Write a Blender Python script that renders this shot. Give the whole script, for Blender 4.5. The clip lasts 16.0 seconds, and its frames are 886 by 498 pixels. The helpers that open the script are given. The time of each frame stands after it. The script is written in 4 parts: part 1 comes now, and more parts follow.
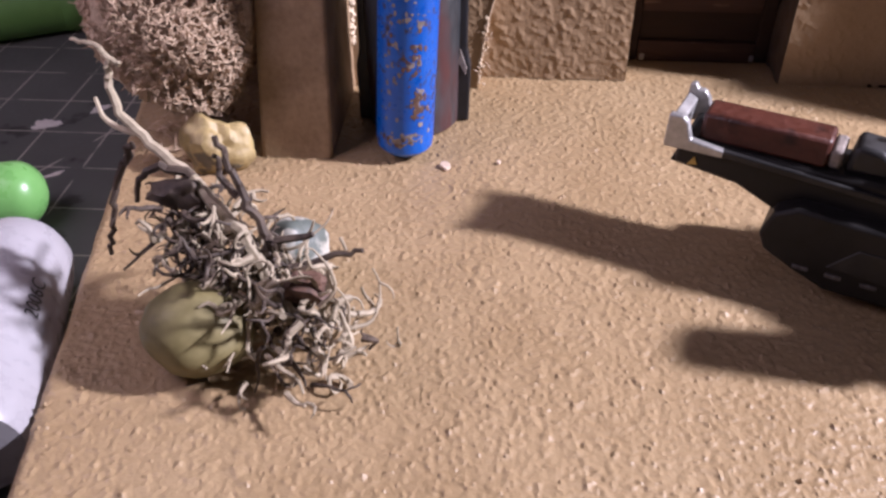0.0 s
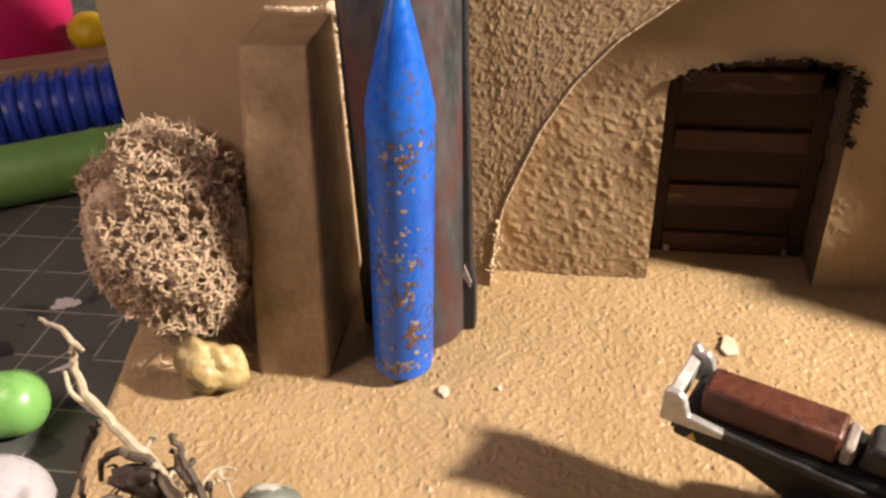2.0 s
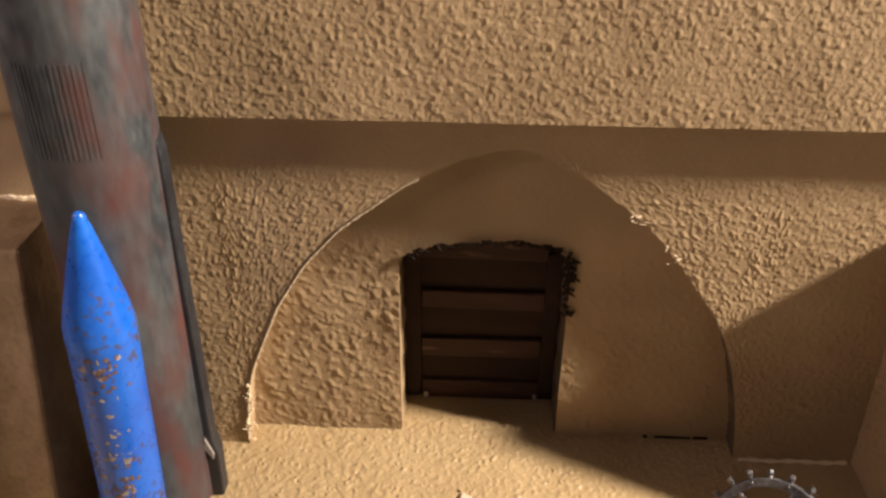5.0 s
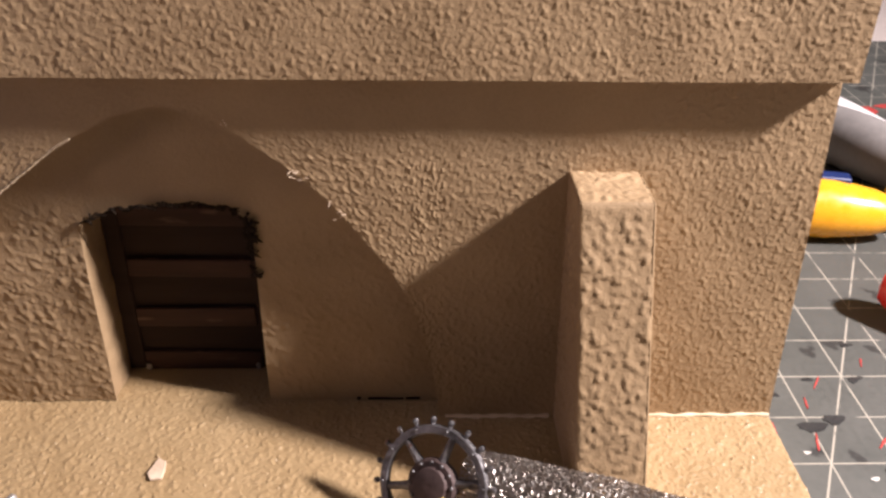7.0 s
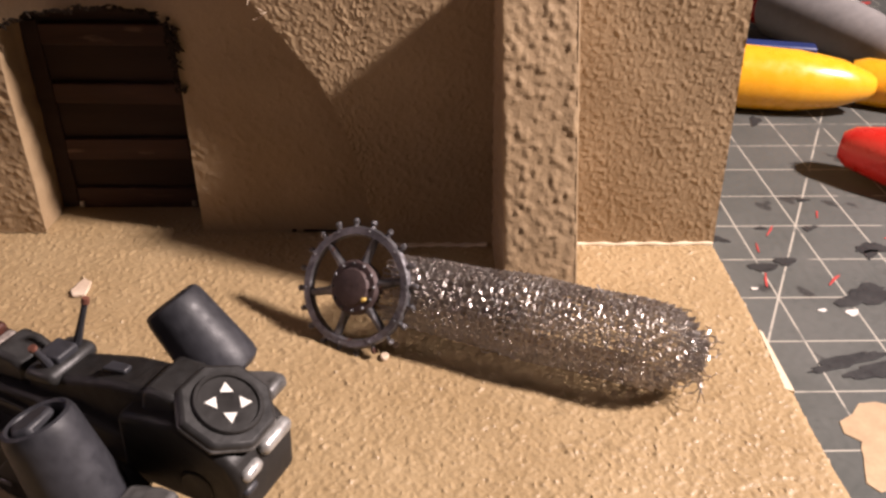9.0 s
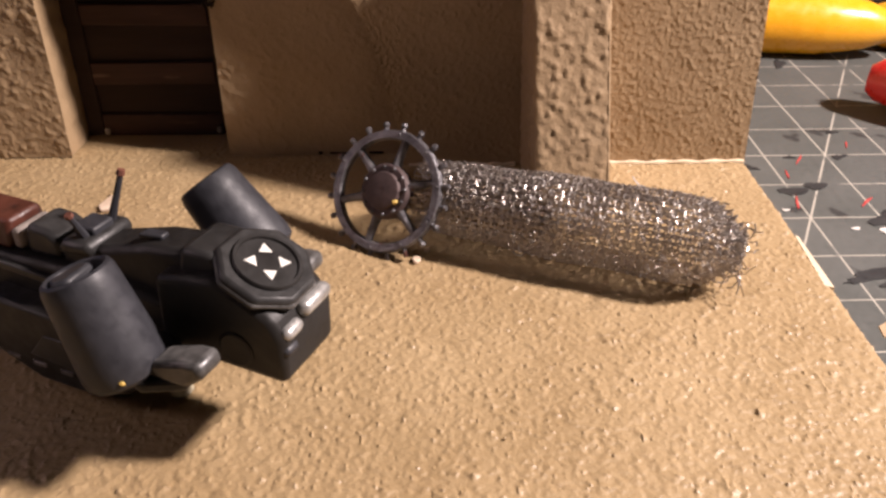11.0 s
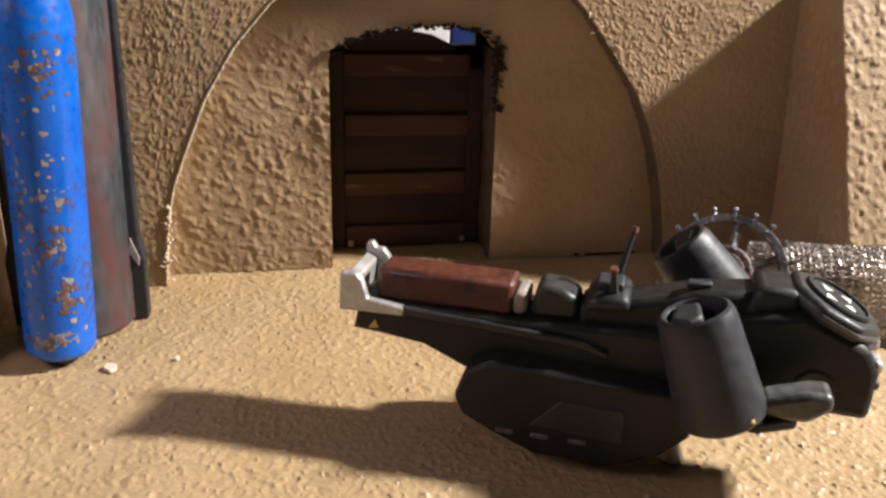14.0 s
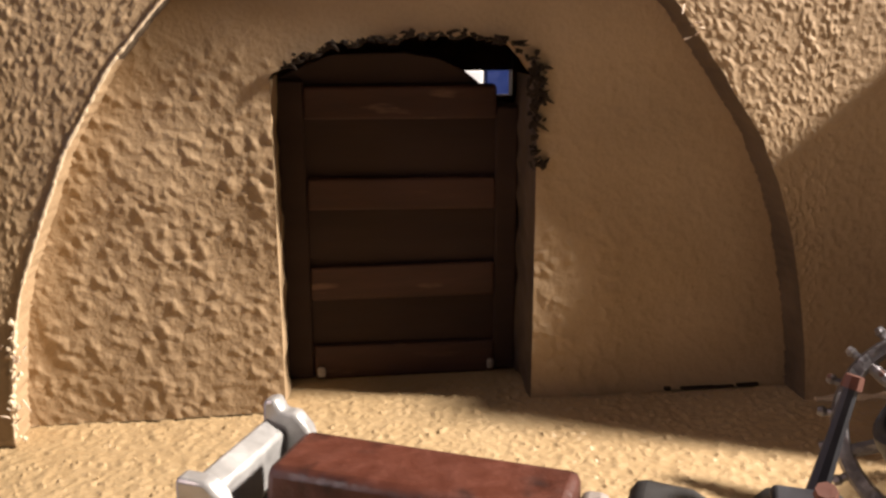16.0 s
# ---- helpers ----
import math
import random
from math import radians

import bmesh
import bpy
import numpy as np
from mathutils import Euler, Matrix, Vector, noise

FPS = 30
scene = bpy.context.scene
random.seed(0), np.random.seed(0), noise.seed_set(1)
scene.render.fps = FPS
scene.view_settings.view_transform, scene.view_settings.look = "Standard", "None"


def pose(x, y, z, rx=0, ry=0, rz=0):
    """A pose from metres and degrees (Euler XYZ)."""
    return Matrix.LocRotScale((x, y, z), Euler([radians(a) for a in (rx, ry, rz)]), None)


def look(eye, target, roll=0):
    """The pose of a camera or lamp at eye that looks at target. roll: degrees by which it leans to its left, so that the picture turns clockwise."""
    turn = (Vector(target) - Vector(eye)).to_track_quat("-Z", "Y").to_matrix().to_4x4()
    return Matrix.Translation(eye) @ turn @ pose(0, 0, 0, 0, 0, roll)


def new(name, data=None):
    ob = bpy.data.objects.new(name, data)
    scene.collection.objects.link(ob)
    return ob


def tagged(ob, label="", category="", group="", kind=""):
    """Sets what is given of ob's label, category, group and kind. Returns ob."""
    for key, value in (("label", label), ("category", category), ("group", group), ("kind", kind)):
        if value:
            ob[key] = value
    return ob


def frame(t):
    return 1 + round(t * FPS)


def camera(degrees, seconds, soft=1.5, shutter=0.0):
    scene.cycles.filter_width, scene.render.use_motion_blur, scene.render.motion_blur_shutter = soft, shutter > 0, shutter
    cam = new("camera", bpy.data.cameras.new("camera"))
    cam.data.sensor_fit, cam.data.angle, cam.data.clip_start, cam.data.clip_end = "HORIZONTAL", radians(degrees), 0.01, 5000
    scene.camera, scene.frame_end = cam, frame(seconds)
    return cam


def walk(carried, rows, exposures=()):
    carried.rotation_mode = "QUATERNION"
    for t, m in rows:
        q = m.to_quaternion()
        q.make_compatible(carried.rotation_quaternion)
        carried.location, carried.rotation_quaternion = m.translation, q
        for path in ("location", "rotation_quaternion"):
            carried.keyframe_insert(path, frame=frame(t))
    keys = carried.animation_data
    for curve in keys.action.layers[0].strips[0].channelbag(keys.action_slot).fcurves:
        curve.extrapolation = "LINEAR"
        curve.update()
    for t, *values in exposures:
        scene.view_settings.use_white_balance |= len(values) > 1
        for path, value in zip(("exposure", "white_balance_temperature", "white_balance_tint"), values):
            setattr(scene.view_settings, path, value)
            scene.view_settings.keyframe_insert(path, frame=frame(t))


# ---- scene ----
cam = camera(54.0, 16.0, soft=2.7)
CM = 0.01                                  # the plan below is in centimetres
PATH = [
    (0, (-2.478, -14.863, 7.052), (-2.572, -13.260, 5.859), 0.07),
    (0.5, (-2.079, -14.329, 7.368), (-2.235, -12.709, 6.205), -0.78),
    (1, (-1.542, -13.825, 7.839), (-1.753, -12.193, 6.701), -1.54),
    (1.5, (-1.461, -13.297, 8.391), (-1.715, -11.657, 7.274), -2.22),
    (2, (-1.486, -12.766, 8.945), (-1.756, -11.120, 7.843), -2.34),
    (2.5, (-1.288, -12.600, 9.646), (-1.561, -10.939, 8.566), -2.39),
    (3, (-1.097, -12.456, 10.410), (-1.371, -10.785, 9.346), -2.30),
    (3.2, (-0.989, -12.383, 10.583), (-1.257, -10.708, 9.524), -2.25),
    (5.3, (1.728, -11.713, 11.110), (1.695, -10.006, 10.068), 0.78),
    (5.5, (2.138, -11.817, 11.023), (2.122, -10.100, 9.996), 0.92),
    (6, (3.246, -11.953, 10.932), (3.266, -10.235, 9.909), 0.99),
    (6.5, (4.118, -12.033, 10.729), (4.178, -10.315, 9.706), 1.26),
    (7, (5.387, -12.320, 10.520), (5.454, -10.601, 9.498), 1.15),
    (7.5, (5.831, -12.616, 9.829), (5.907, -10.900, 8.804), 1.09),
    (8, (6.237, -13.020, 9.338), (6.319, -11.312, 8.300), 1.12),
    (8.5, (6.307, -13.299, 8.550), (6.386, -11.596, 7.504), 0.96),
    (9, (6.564, -13.396, 8.111), (6.625, -11.708, 7.040), 0.79),
    (9.2, (6.590, -13.495, 7.890), (6.660, -11.801, 6.828), 0.95),
    (11.3, (6.045, -14.356, 6.773), (6.080, -12.662, 5.710), -0.21),
    (11.5, (5.538, -14.673, 6.783), (5.616, -12.957, 5.759), 0.82),
    (12, (4.099, -14.819, 6.724), (4.207, -13.066, 5.766), 1.07),
    (12.5, (2.558, -14.465, 5.995), (2.737, -12.668, 5.135), 1.68),
    (13, (1.311, -13.994, 5.664), (1.578, -12.179, 4.869), 2.09),
    (13.5, (0.406, -13.810, 5.457), (0.733, -11.983, 4.712), 1.76),
    (14, (-0.847, -13.992, 5.608), (-0.483, -12.155, 4.904), 1.51),
    (14.5, (-1.391, -14.219, 5.750), (-1.008, -12.377, 5.073), 1.40),
    (15, (-0.477, -11.365, 4.727), (-0.124, -9.505, 4.081), 0.67),
    (15.5, (0.140, -9.816, 4.264), (0.465, -7.914, 3.736), -0.06),
    (16, (0.606, -9.050, 4.097), (0.851, -7.126, 3.609), -0.21),
]
EXPOSURES = [(0.0, -0.03, 5120, 27), (0.5, 0.19, 5250, 21), (1.5, 0.38, 6000, 14), (2.5, 0.27, 6720, 13), (5.5, 0.15, 6300, 10), (6.5, 0.05, 5750, 14), (7.0, -0.10, 5850, 18), (8.5, -0.22, 5900, 20), (9.0, -0.39, 6100, 22), (11.5, -0.32, 6050, 21), (13.0, -0.03, 5600, 14), (13.5, 0.06, 5500, 13), (14.5, 0.33, 5850, 5), (15.0, 0.47, 5500, 6), (15.5, 0.57, 5850, 9), (16.0, 0.50, 6050, 11)]
walk(cam, [(t, look(Vector(eye) * CM, Vector(aim) * CM, roll)) for t, eye, aim, roll in PATH], EXPOSURES)

# ---- light: one warm desk lamp, a dim room and two added left fills ----
world = bpy.data.worlds.new("room_light")
scene.world = world
world.use_nodes = True
world.node_tree.nodes["Background"].inputs[0].default_value = (1.0, 0.82, 0.74, 1)
world.node_tree.nodes["Background"].inputs[1].default_value = 0.007
lamp = bpy.data.lights.new("desk_lamp_bulb", "AREA")
lamp.shape, lamp.size, lamp.energy, lamp.color = "DISK", 3.8 * CM, 6.4, (1.0, 0.86, 0.72)
bulb = new("desk_lamp_bulb", lamp)
bulb.matrix_basis = look(Vector((38.0, -7.6, 29.0)) * CM, Vector((1.5, -2.5, 1.5)) * CM)

# added fill close by, brightens the left wall and clutter; no real fixture
room = bpy.data.lights.new("left_fill", "AREA")
room.shape, room.size, room.energy, room.color = "DISK", 7 * CM, 0.088, (1.0, 0.74, 0.66)
left_fill = new("left_fill", room)
left_fill.matrix_basis = look(Vector((-14, -8.0, 11)) * CM, Vector((-8, 0, 3)) * CM)

# weak pinkish fill added from far left; it stands for no known source
far_fill = bpy.data.lights.new("far_left_fill", "AREA")
far_fill.shape, far_fill.size, far_fill.size_y, far_fill.energy, far_fill.color = "RECTANGLE", 14 * CM, 9 * CM, 0.07, (1.0, 0.76, 0.74)
far_left_fill = new("far_left_fill", far_fill)
far_left_fill.matrix_basis = look(Vector((-34, -5.5, 15)) * CM, Vector((-8, -0.5, 4)) * CM)

ceiling = bpy.data.lights.new("ceiling_lamp", "AREA")
ceiling.shape, ceiling.size, ceiling.energy, ceiling.color = "DISK", 16 * CM, 0.095, (1.0, 0.83, 0.70)
ceiling_lamp = new("ceiling_lamp", ceiling)
ceiling_lamp.matrix_basis = look(Vector((3, -30, 68)) * CM, Vector((2, -2, 2)) * CM)

# ---- mesh helpers (centimetres) ----
def lattice(seed, n=256):
    return np.random.RandomState(seed).rand(n, n)


LATTICES = [lattice(i + 11) for i in range(8)]


def vnoise(a, b, size, seed=0):
    """Smooth value noise from -1 to 1, with cells of the given size."""
    g = LATTICES[seed % 8]
    a, b = np.asarray(a) / size + 91.3 + 7.7 * seed, np.asarray(b) / size + 57.1 + 3.3 * seed
    i, j = np.floor(a).astype(int), np.floor(b).astype(int)
    u, v = a - i, b - j
    u, v = u * u * (3 - 2 * u), v * v * (3 - 2 * v)
    i0, i1, j0, j1 = i % 256, (i + 1) % 256, j % 256, (j + 1) % 256
    low = g[i0, j0] * (1 - u) + g[i1, j0] * u
    high = g[i0, j1] * (1 - u) + g[i1, j1] * u
    return 2 * (low * (1 - v) + high * v) - 1


def stucco(a, b, grain):
    """Relief of rough plaster, about -1 to 1."""
    n = 0.62 * vnoise(a, b, grain, 0) + 0.52 * vnoise(a + 0.4 * b, b - 0.3 * a, 0.66 * grain, 1) + 0.16 * vnoise(a, b, 0.4 * grain, 2)
    return 1.7 * np.log1p(np.exp(5 * n)) / 5 - 0.45


def grains(a, b, size):
    """Scattered rounded granules on a flat base, 0 to about 1."""
    n = 0.7 * vnoise(a, b, size, 3) + 0.55 * vnoise(a + 0.5 * b, b - 0.4 * a, 0.7 * size, 4)
    return np.clip(n - 0.10, 0, 1) ** 1.2


class Geo:
    """Vertices and faces that become one mesh object."""

    def __init__(self):
        self.v, self.f = [], []

    def add(self, verts, faces, m=None):
        k = len(self.v)
        if m is not None:
            verts = [m @ Vector(p) for p in verts]
        self.v += [tuple(p) for p in verts]
        self.f += [tuple(i + k for i in face) for face in faces]
        return self

    def box(self, x0, x1, y0, y1, z0, z1, m=None):
        v = [(x, y, z) for x in (x0, x1) for y in (y0, y1) for z in (z0, z1)]
        return self.add(v, [(0, 1, 3, 2), (4, 6, 7, 5), (0, 4, 5, 1), (2, 3, 7, 6), (0, 2, 6, 4), (1, 5, 7, 3)], m)

    def prism(self, outline, d0, d1, axis="y", m=None):
        """A closed outline (pairs) pushed along an axis from d0 to d1."""
        n = len(outline)
        put = {"y": lambda p, d: (p[0], d, p[1]), "z": lambda p, d: (p[0], p[1], d), "x": lambda p, d: (d, p[0], p[1])}[axis]
        v = [put(p, d) for d in (d0, d1) for p in outline]
        f = [tuple(range(n))[::-1], tuple(range(n, 2 * n))] + [(i, (i + 1) % n, n + (i + 1) % n, n + i) for i in range(n)]
        return self.add(v, f, m)

    def lathe(self, profile, seg=24, m=None, arc=2 * math.pi, start=0.0):
        """Turns (radius, height) pairs round z."""
        full = abs(arc - 2 * math.pi) < 1e-6
        cols = seg if full else seg + 1
        v = [(r * math.cos(start + arc * i / seg), r * math.sin(start + arc * i / seg), z) for r, z in profile for i in range(cols)]
        f = [(a * cols + i, a * cols + (i + 1) % cols, (a + 1) * cols + (i + 1) % cols, (a + 1) * cols + i)
             for a in range(len(profile) - 1) for i in range(cols if full else cols - 1)]
        if full:
            f += [tuple(range(cols))[::-1], tuple(range((len(profile) - 1) * cols, len(profile) * cols))]
        return self.add(v, f, m)

    def tube(self, pts, radii, seg=5, m=None):
        pts = [Vector(p) for p in pts]
        if not hasattr(radii, "__len__"):
            radii = [radii] * len(pts)
        v, side = [], Vector((0.31, 0.57, 0.76))
        for i, p in enumerate(pts):
            d = (pts[min(i + 1, len(pts) - 1)] - pts[max(i - 1, 0)]).normalized()
            a = d.cross(side)
            if a.length < 0.05:
                a = d.cross(Vector((1, 0, 0)))
            a.normalize()
            b = d.cross(a)
            side = b.cross(d) * 0 + side
            v += [p + (a * math.cos(2 * math.pi * k / seg) + b * math.sin(2 * math.pi * k / seg)) * radii[i] for k in range(seg)]
        f = [(i * seg + k, i * seg + (k + 1) % seg, (i + 1) * seg + (k + 1) % seg, (i + 1) * seg + k) for i in range(len(pts) - 1) for k in range(seg)]
        f += [tuple(range(seg))[::-1], tuple(range((len(pts) - 1) * seg, len(pts) * seg))]
        return self.add(v, f, m)

    def sheet(self, p):
        """A grid of points, an array of rows x columns x 3."""
        nu, nv = p.shape[:2]
        k = len(self.v)
        self.v += [tuple(q) for q in p.reshape(-1, 3)]
        i, j = np.meshgrid(np.arange(nu - 1), np.arange(nv - 1), indexing="ij")
        a = (k + i * nv + j).ravel()
        self.f += list(zip(a.tolist(), (a + nv).tolist(), (a + nv + 1).tolist(), (a + 1).tolist()))
        return self

    def ball(self, c, r, n=10, rough=0.0, seed=0, squash=(1, 1, 1)):
        """A lumpy pebble."""
        bm = bmesh.new()
        bmesh.ops.create_icosphere(bm, subdivisions=n, radius=1)
        s = Vector((seed * 3.1, seed * 1.7, seed))
        v = []
        for q in bm.verts:
            d = q.co.normalized()
            k = 1 + rough * (noise.noise(d * 1.1 + s) + 0.4 * noise.noise(d * 2.7 + s))
            v.append(Vector(c) + Vector((d.x * squash[0], d.y * squash[1], d.z * squash[2])) * r * k)
        f = [[w.index for w in q.verts] for q in bm.faces]
        bm.free()
        return self.add(v, f)

    def ob(self, name, material, parent=None, label="", smooth=True, bevel=0.0, segs=2, angle=30):
        mesh = bpy.data.meshes.new(name)
        mesh.from_pydata((np.array(self.v) * CM).tolist(), [], self.f)
        mesh.update()
        fix = bmesh.new()
        fix.from_mesh(mesh)
        bmesh.ops.recalc_face_normals(fix, faces=fix.faces)
        fix.to_mesh(mesh)
        fix.free()
        mesh.polygons.foreach_set("use_smooth", [smooth] * len(mesh.polygons))
        mesh.materials.append(material)
        o = new(name, mesh)
        if smooth:
            mesh.set_sharp_from_angle(angle=radians(angle))
        if bevel:
            b = o.modifiers.new("edge", "BEVEL")
            b.width, b.segments, b.limit_method, b.angle_limit = bevel * CM, segs, "ANGLE", radians(35)
            b.harden_normals = False
        if parent is not None:
            o.parent = parent
            top = parent
            inv = top.matrix_basis.inverted()
            if top.parent is not None:
                inv = (top.parent.matrix_basis @ top.matrix_parent_inverse @ top.matrix_basis).inverted()
            o.matrix_parent_inverse = inv
        if label:
            tagged(o, label)
        return o


def thing(name, at, label, category, group="", kind=""):
    """An empty at a thing's base, which carries its parts."""
    e = new(name)
    e.matrix_basis = Matrix.Translation(Vector(at) * CM)
    e.empty_display_size = 0.01
    return tagged(e, label, category, group, kind)


def frame_of(origin, x, y=None, z=None):
    """A matrix with the given axes."""
    x = Vector(x).normalized()
    if z is None:
        z = x.cross(Vector(y)).normalized()
    z = Vector(z).normalized()
    y = z.cross(x).normalized()
    z = x.cross(y)
    m = Matrix((x, y, z)).transposed().to_4x4()
    m.translation = Vector(origin)
    return m


# ---- materials ----
def paint(name, dark, light, size=1.0, fine=14.0, rough=0.7, metal=0.0, bump=0.3, depth=0.01, spots=None, spot_size=2.0, spot_at=0.62, spot_rough=None, lo=0.35, hi=0.65, stretch=(1, 1, 1), spec=0.5, cluster=0.0, cluster_size=0.6, spot_soft=0.03):
    """Two tones mixed by a large and a fine noise (cells a centimetre / size across), with an optional worn layer."""
    m = bpy.data.materials.new(name)
    m.use_nodes = True
    t = m.node_tree
    n, l = t.nodes, t.links
    b = n["Principled BSDF"]
    co = n.new("ShaderNodeTexCoord")
    mp = n.new("ShaderNodeMapping")
    mp.inputs["Scale"].default_value = tuple(100 * s for s in stretch)
    l.new(co.outputs["Object"], mp.inputs[0])

    def noisy(scale, detail=4, off=0.0):
        x = n.new("ShaderNodeTexNoise")
        x.inputs["Scale"].default_value, x.inputs["Detail"].default_value = scale, detail
        if off:
            a = n.new("ShaderNodeVectorMath")
            a.inputs[1].default_value = (off, off * 0.7, off * 1.3)
            l.new(mp.outputs[0], a.inputs[0])
            l.new(a.outputs[0], x.inputs["Vector"])
        else:
            l.new(mp.outputs[0], x.inputs["Vector"])
        return x

    big, small = noisy(size, 5), noisy(fine, 3, 5.0)
    mix = n.new("ShaderNodeMath")
    mix.operation = "MULTIPLY_ADD"
    mix.inputs[1].default_value = 0.35
    l.new(small.outputs[0], mix.inputs[0])
    k = n.new("ShaderNodeMath")
    k.operation = "MULTIPLY"
    k.inputs[1].default_value = 0.65
    l.new(big.outputs[0], k.inputs[0])
    l.new(k.outputs[0], mix.inputs[2])
    ramp = n.new("ShaderNodeValToRGB")
    ramp.color_ramp.elements[0].position, ramp.color_ramp.elements[1].position = lo, hi
    ramp.color_ramp.elements[0].color, ramp.color_ramp.elements[1].color = (*dark, 1), (*light, 1)
    l.new(mix.outputs[0], ramp.inputs[0])
    colour = ramp.outputs[0]
    rr = n.new("ShaderNodeMapRange")
    rr.inputs[1].default_value, rr.inputs[2].default_value = 0.3, 0.7
    rr.inputs[3].default_value, rr.inputs[4].default_value = max(0.02, rough - 0.08), min(1, rough + 0.1)
    l.new(small.outputs[0], rr.inputs[0])
    rough_out = rr.outputs[0]
    if spots:
        sp = noisy(spot_size, 6, 11.0)
        cut = n.new("ShaderNodeMapRange")
        cut.inputs[1].default_value, cut.inputs[2].default_value = spot_at, spot_at + spot_soft
        wear = sp.outputs[0]
        if cluster:
            cl = noisy(cluster_size, 2, 23.0)
            add = n.new("ShaderNodeMath")
            add.operation = "MULTIPLY_ADD"
            l.new(cl.outputs[0], add.inputs[0])
            add.inputs[1].default_value = cluster
            l.new(wear, add.inputs[2])
            low = n.new("ShaderNodeMath")
            low.operation = "SUBTRACT"
            l.new(add.outputs[0], low.inputs[0])
            low.inputs[1].default_value = cluster * 0.5
            wear = low.outputs[0]
        l.new(wear, cut.inputs[0])
        mx = n.new("ShaderNodeMix")
        mx.data_type = "RGBA"
        l.new(cut.outputs[0], mx.inputs["Factor"])
        l.new(colour, mx.inputs[6])
        mx.inputs[7].default_value = (*spots, 1)
        colour = mx.outputs[2]
        if spot_rough is not None:
            mf = n.new("ShaderNodeMix")
            l.new(cut.outputs[0], mf.inputs["Factor"])
            l.new(rough_out, mf.inputs[2])
            mf.inputs[3].default_value = spot_rough
            rough_out = mf.outputs[0]
    l.new(colour, b.inputs["Base Color"])
    l.new(rough_out, b.inputs["Roughness"])
    b.inputs["Metallic"].default_value = metal
    b.inputs["Specular IOR Level"].default_value = spec
    if bump:
        bp = n.new("ShaderNodeBump")
        bp.inputs["Strength"].default_value, bp.inputs["Distance"].default_value = bump, depth * CM
        l.new(small.outputs[0], bp.inputs["Height"])
        l.new(bp.outputs[0], b.inputs["Normal"])
    return m


SAND = paint("sand_paint", (0.295, 0.204, 0.113), (0.378, 0.268, 0.154), 0.7, 22, 0.62, bump=0.5, depth=0.02, spec=0.35)
SAND_SMOOTH = paint("sand_paint_smooth", (0.22, 0.148, 0.0792), (0.37, 0.264, 0.154), 1.7, 11, 0.62, bump=0.6, depth=0.03, spec=0.35)
GROUND = paint("ground_paint", (0.317, 0.22, 0.11), (0.396, 0.286, 0.154), 0.6, 17, 0.45, bump=0.7, depth=0.02, spec=0.5)
RAW_EDGE = paint("raw_foam_edge", (0.62, 0.50, 0.34), (0.75, 0.64, 0.47), 2, 20, 0.8)
# dark tone that puts the shade of the arch's cut edge into its colour
REVEAL_SHADE = paint("shaded_reveal", (0.05, 0.034, 0.02), (0.13, 0.09, 0.052), 1.2, 14, 0.75, bump=0.5, depth=0.02)
# dark brown standing in for shade on the doorway's right jamb
JAMB_SHADE = paint("shaded_jamb", (0.035, 0.022, 0.014), (0.10, 0.068, 0.042), 1.4, 12, 0.7, bump=0.5, depth=0.02)
LIP = paint("worn_arch_lip", (0.55, 0.43, 0.28), (0.68, 0.55, 0.38), 3, 18, 0.75, bump=0.4)
CRACK = paint("torn_dark_edge", (0.016, 0.011, 0.008), (0.034, 0.024, 0.017), 3, 20, 0.95, spec=0.08)
DOOR_DARK = paint("dark_door_board", (0.028, 0.0165, 0.0125), (0.045, 0.027, 0.020), 1.5, 9, 0.8, spec=0.2, stretch=(0.4, 1, 2), bump=0.3)
DOOR_SLAT = paint("door_slat_wood", (0.036, 0.018, 0.0125), (0.068, 0.034, 0.024), 1.5, 8, 0.68, spec=0.25, stretch=(0.35, 1, 2.2), bump=0.4, spots=(0.13, 0.075, 0.05), spot_size=3, spot_soft=0.08, spot_at=0.63)
BLUE = paint("torpedo_blue", (0.006, 0.075, 0.43), (0.010, 0.125, 0.58), 0.8, 10, 0.32, bump=0.1, depth=0.01, spots=(0.052, 0.04, 0.05), spot_soft=0.12, spot_size=9, spot_at=0.575, spot_rough=0.8, cluster=0.95, cluster_size=0.75)
CHIPPED = paint("chipped_grey_tan", (0.12, 0.10, 0.09), (0.36, 0.31, 0.27), 4, 18, 0.75)
TUBE = paint("rusty_tube_metal", (0.045, 0.05, 0.056), (0.115, 0.125, 0.13), 0.9, 9, 0.40, metal=0.4, bump=0.25, spots=(0.095, 0.038, 0.032), spot_size=1.6, spot_soft=0.2, spot_at=0.46, spot_rough=0.75, stretch=(1, 1, 0.4))
TUBE_DARK = paint("dark_fin_metal", (0.012, 0.013, 0.016), (0.03, 0.032, 0.037), 1.2, 9, 0.45, metal=0.2, bump=0.2)
BLACK = paint("bike_black", (0.010, 0.0092, 0.0088), (0.021, 0.0195, 0.0185), 1.2, 6, 0.5, bump=0.5, depth=0.02, spec=0.28)
BLACK_WORN = paint("bike_black_worn", (0.013, 0.0125, 0.0122), (0.034, 0.033, 0.0325), 1.8, 7, 0.46, bump=0.45, depth=0.015, spec=0.35)
GREY = paint("bike_engine_grey", (0.020, 0.0202, 0.0235), (0.040, 0.0405, 0.047), 1.2, 8, 0.48, bump=0.35, depth=0.012, spec=0.35)
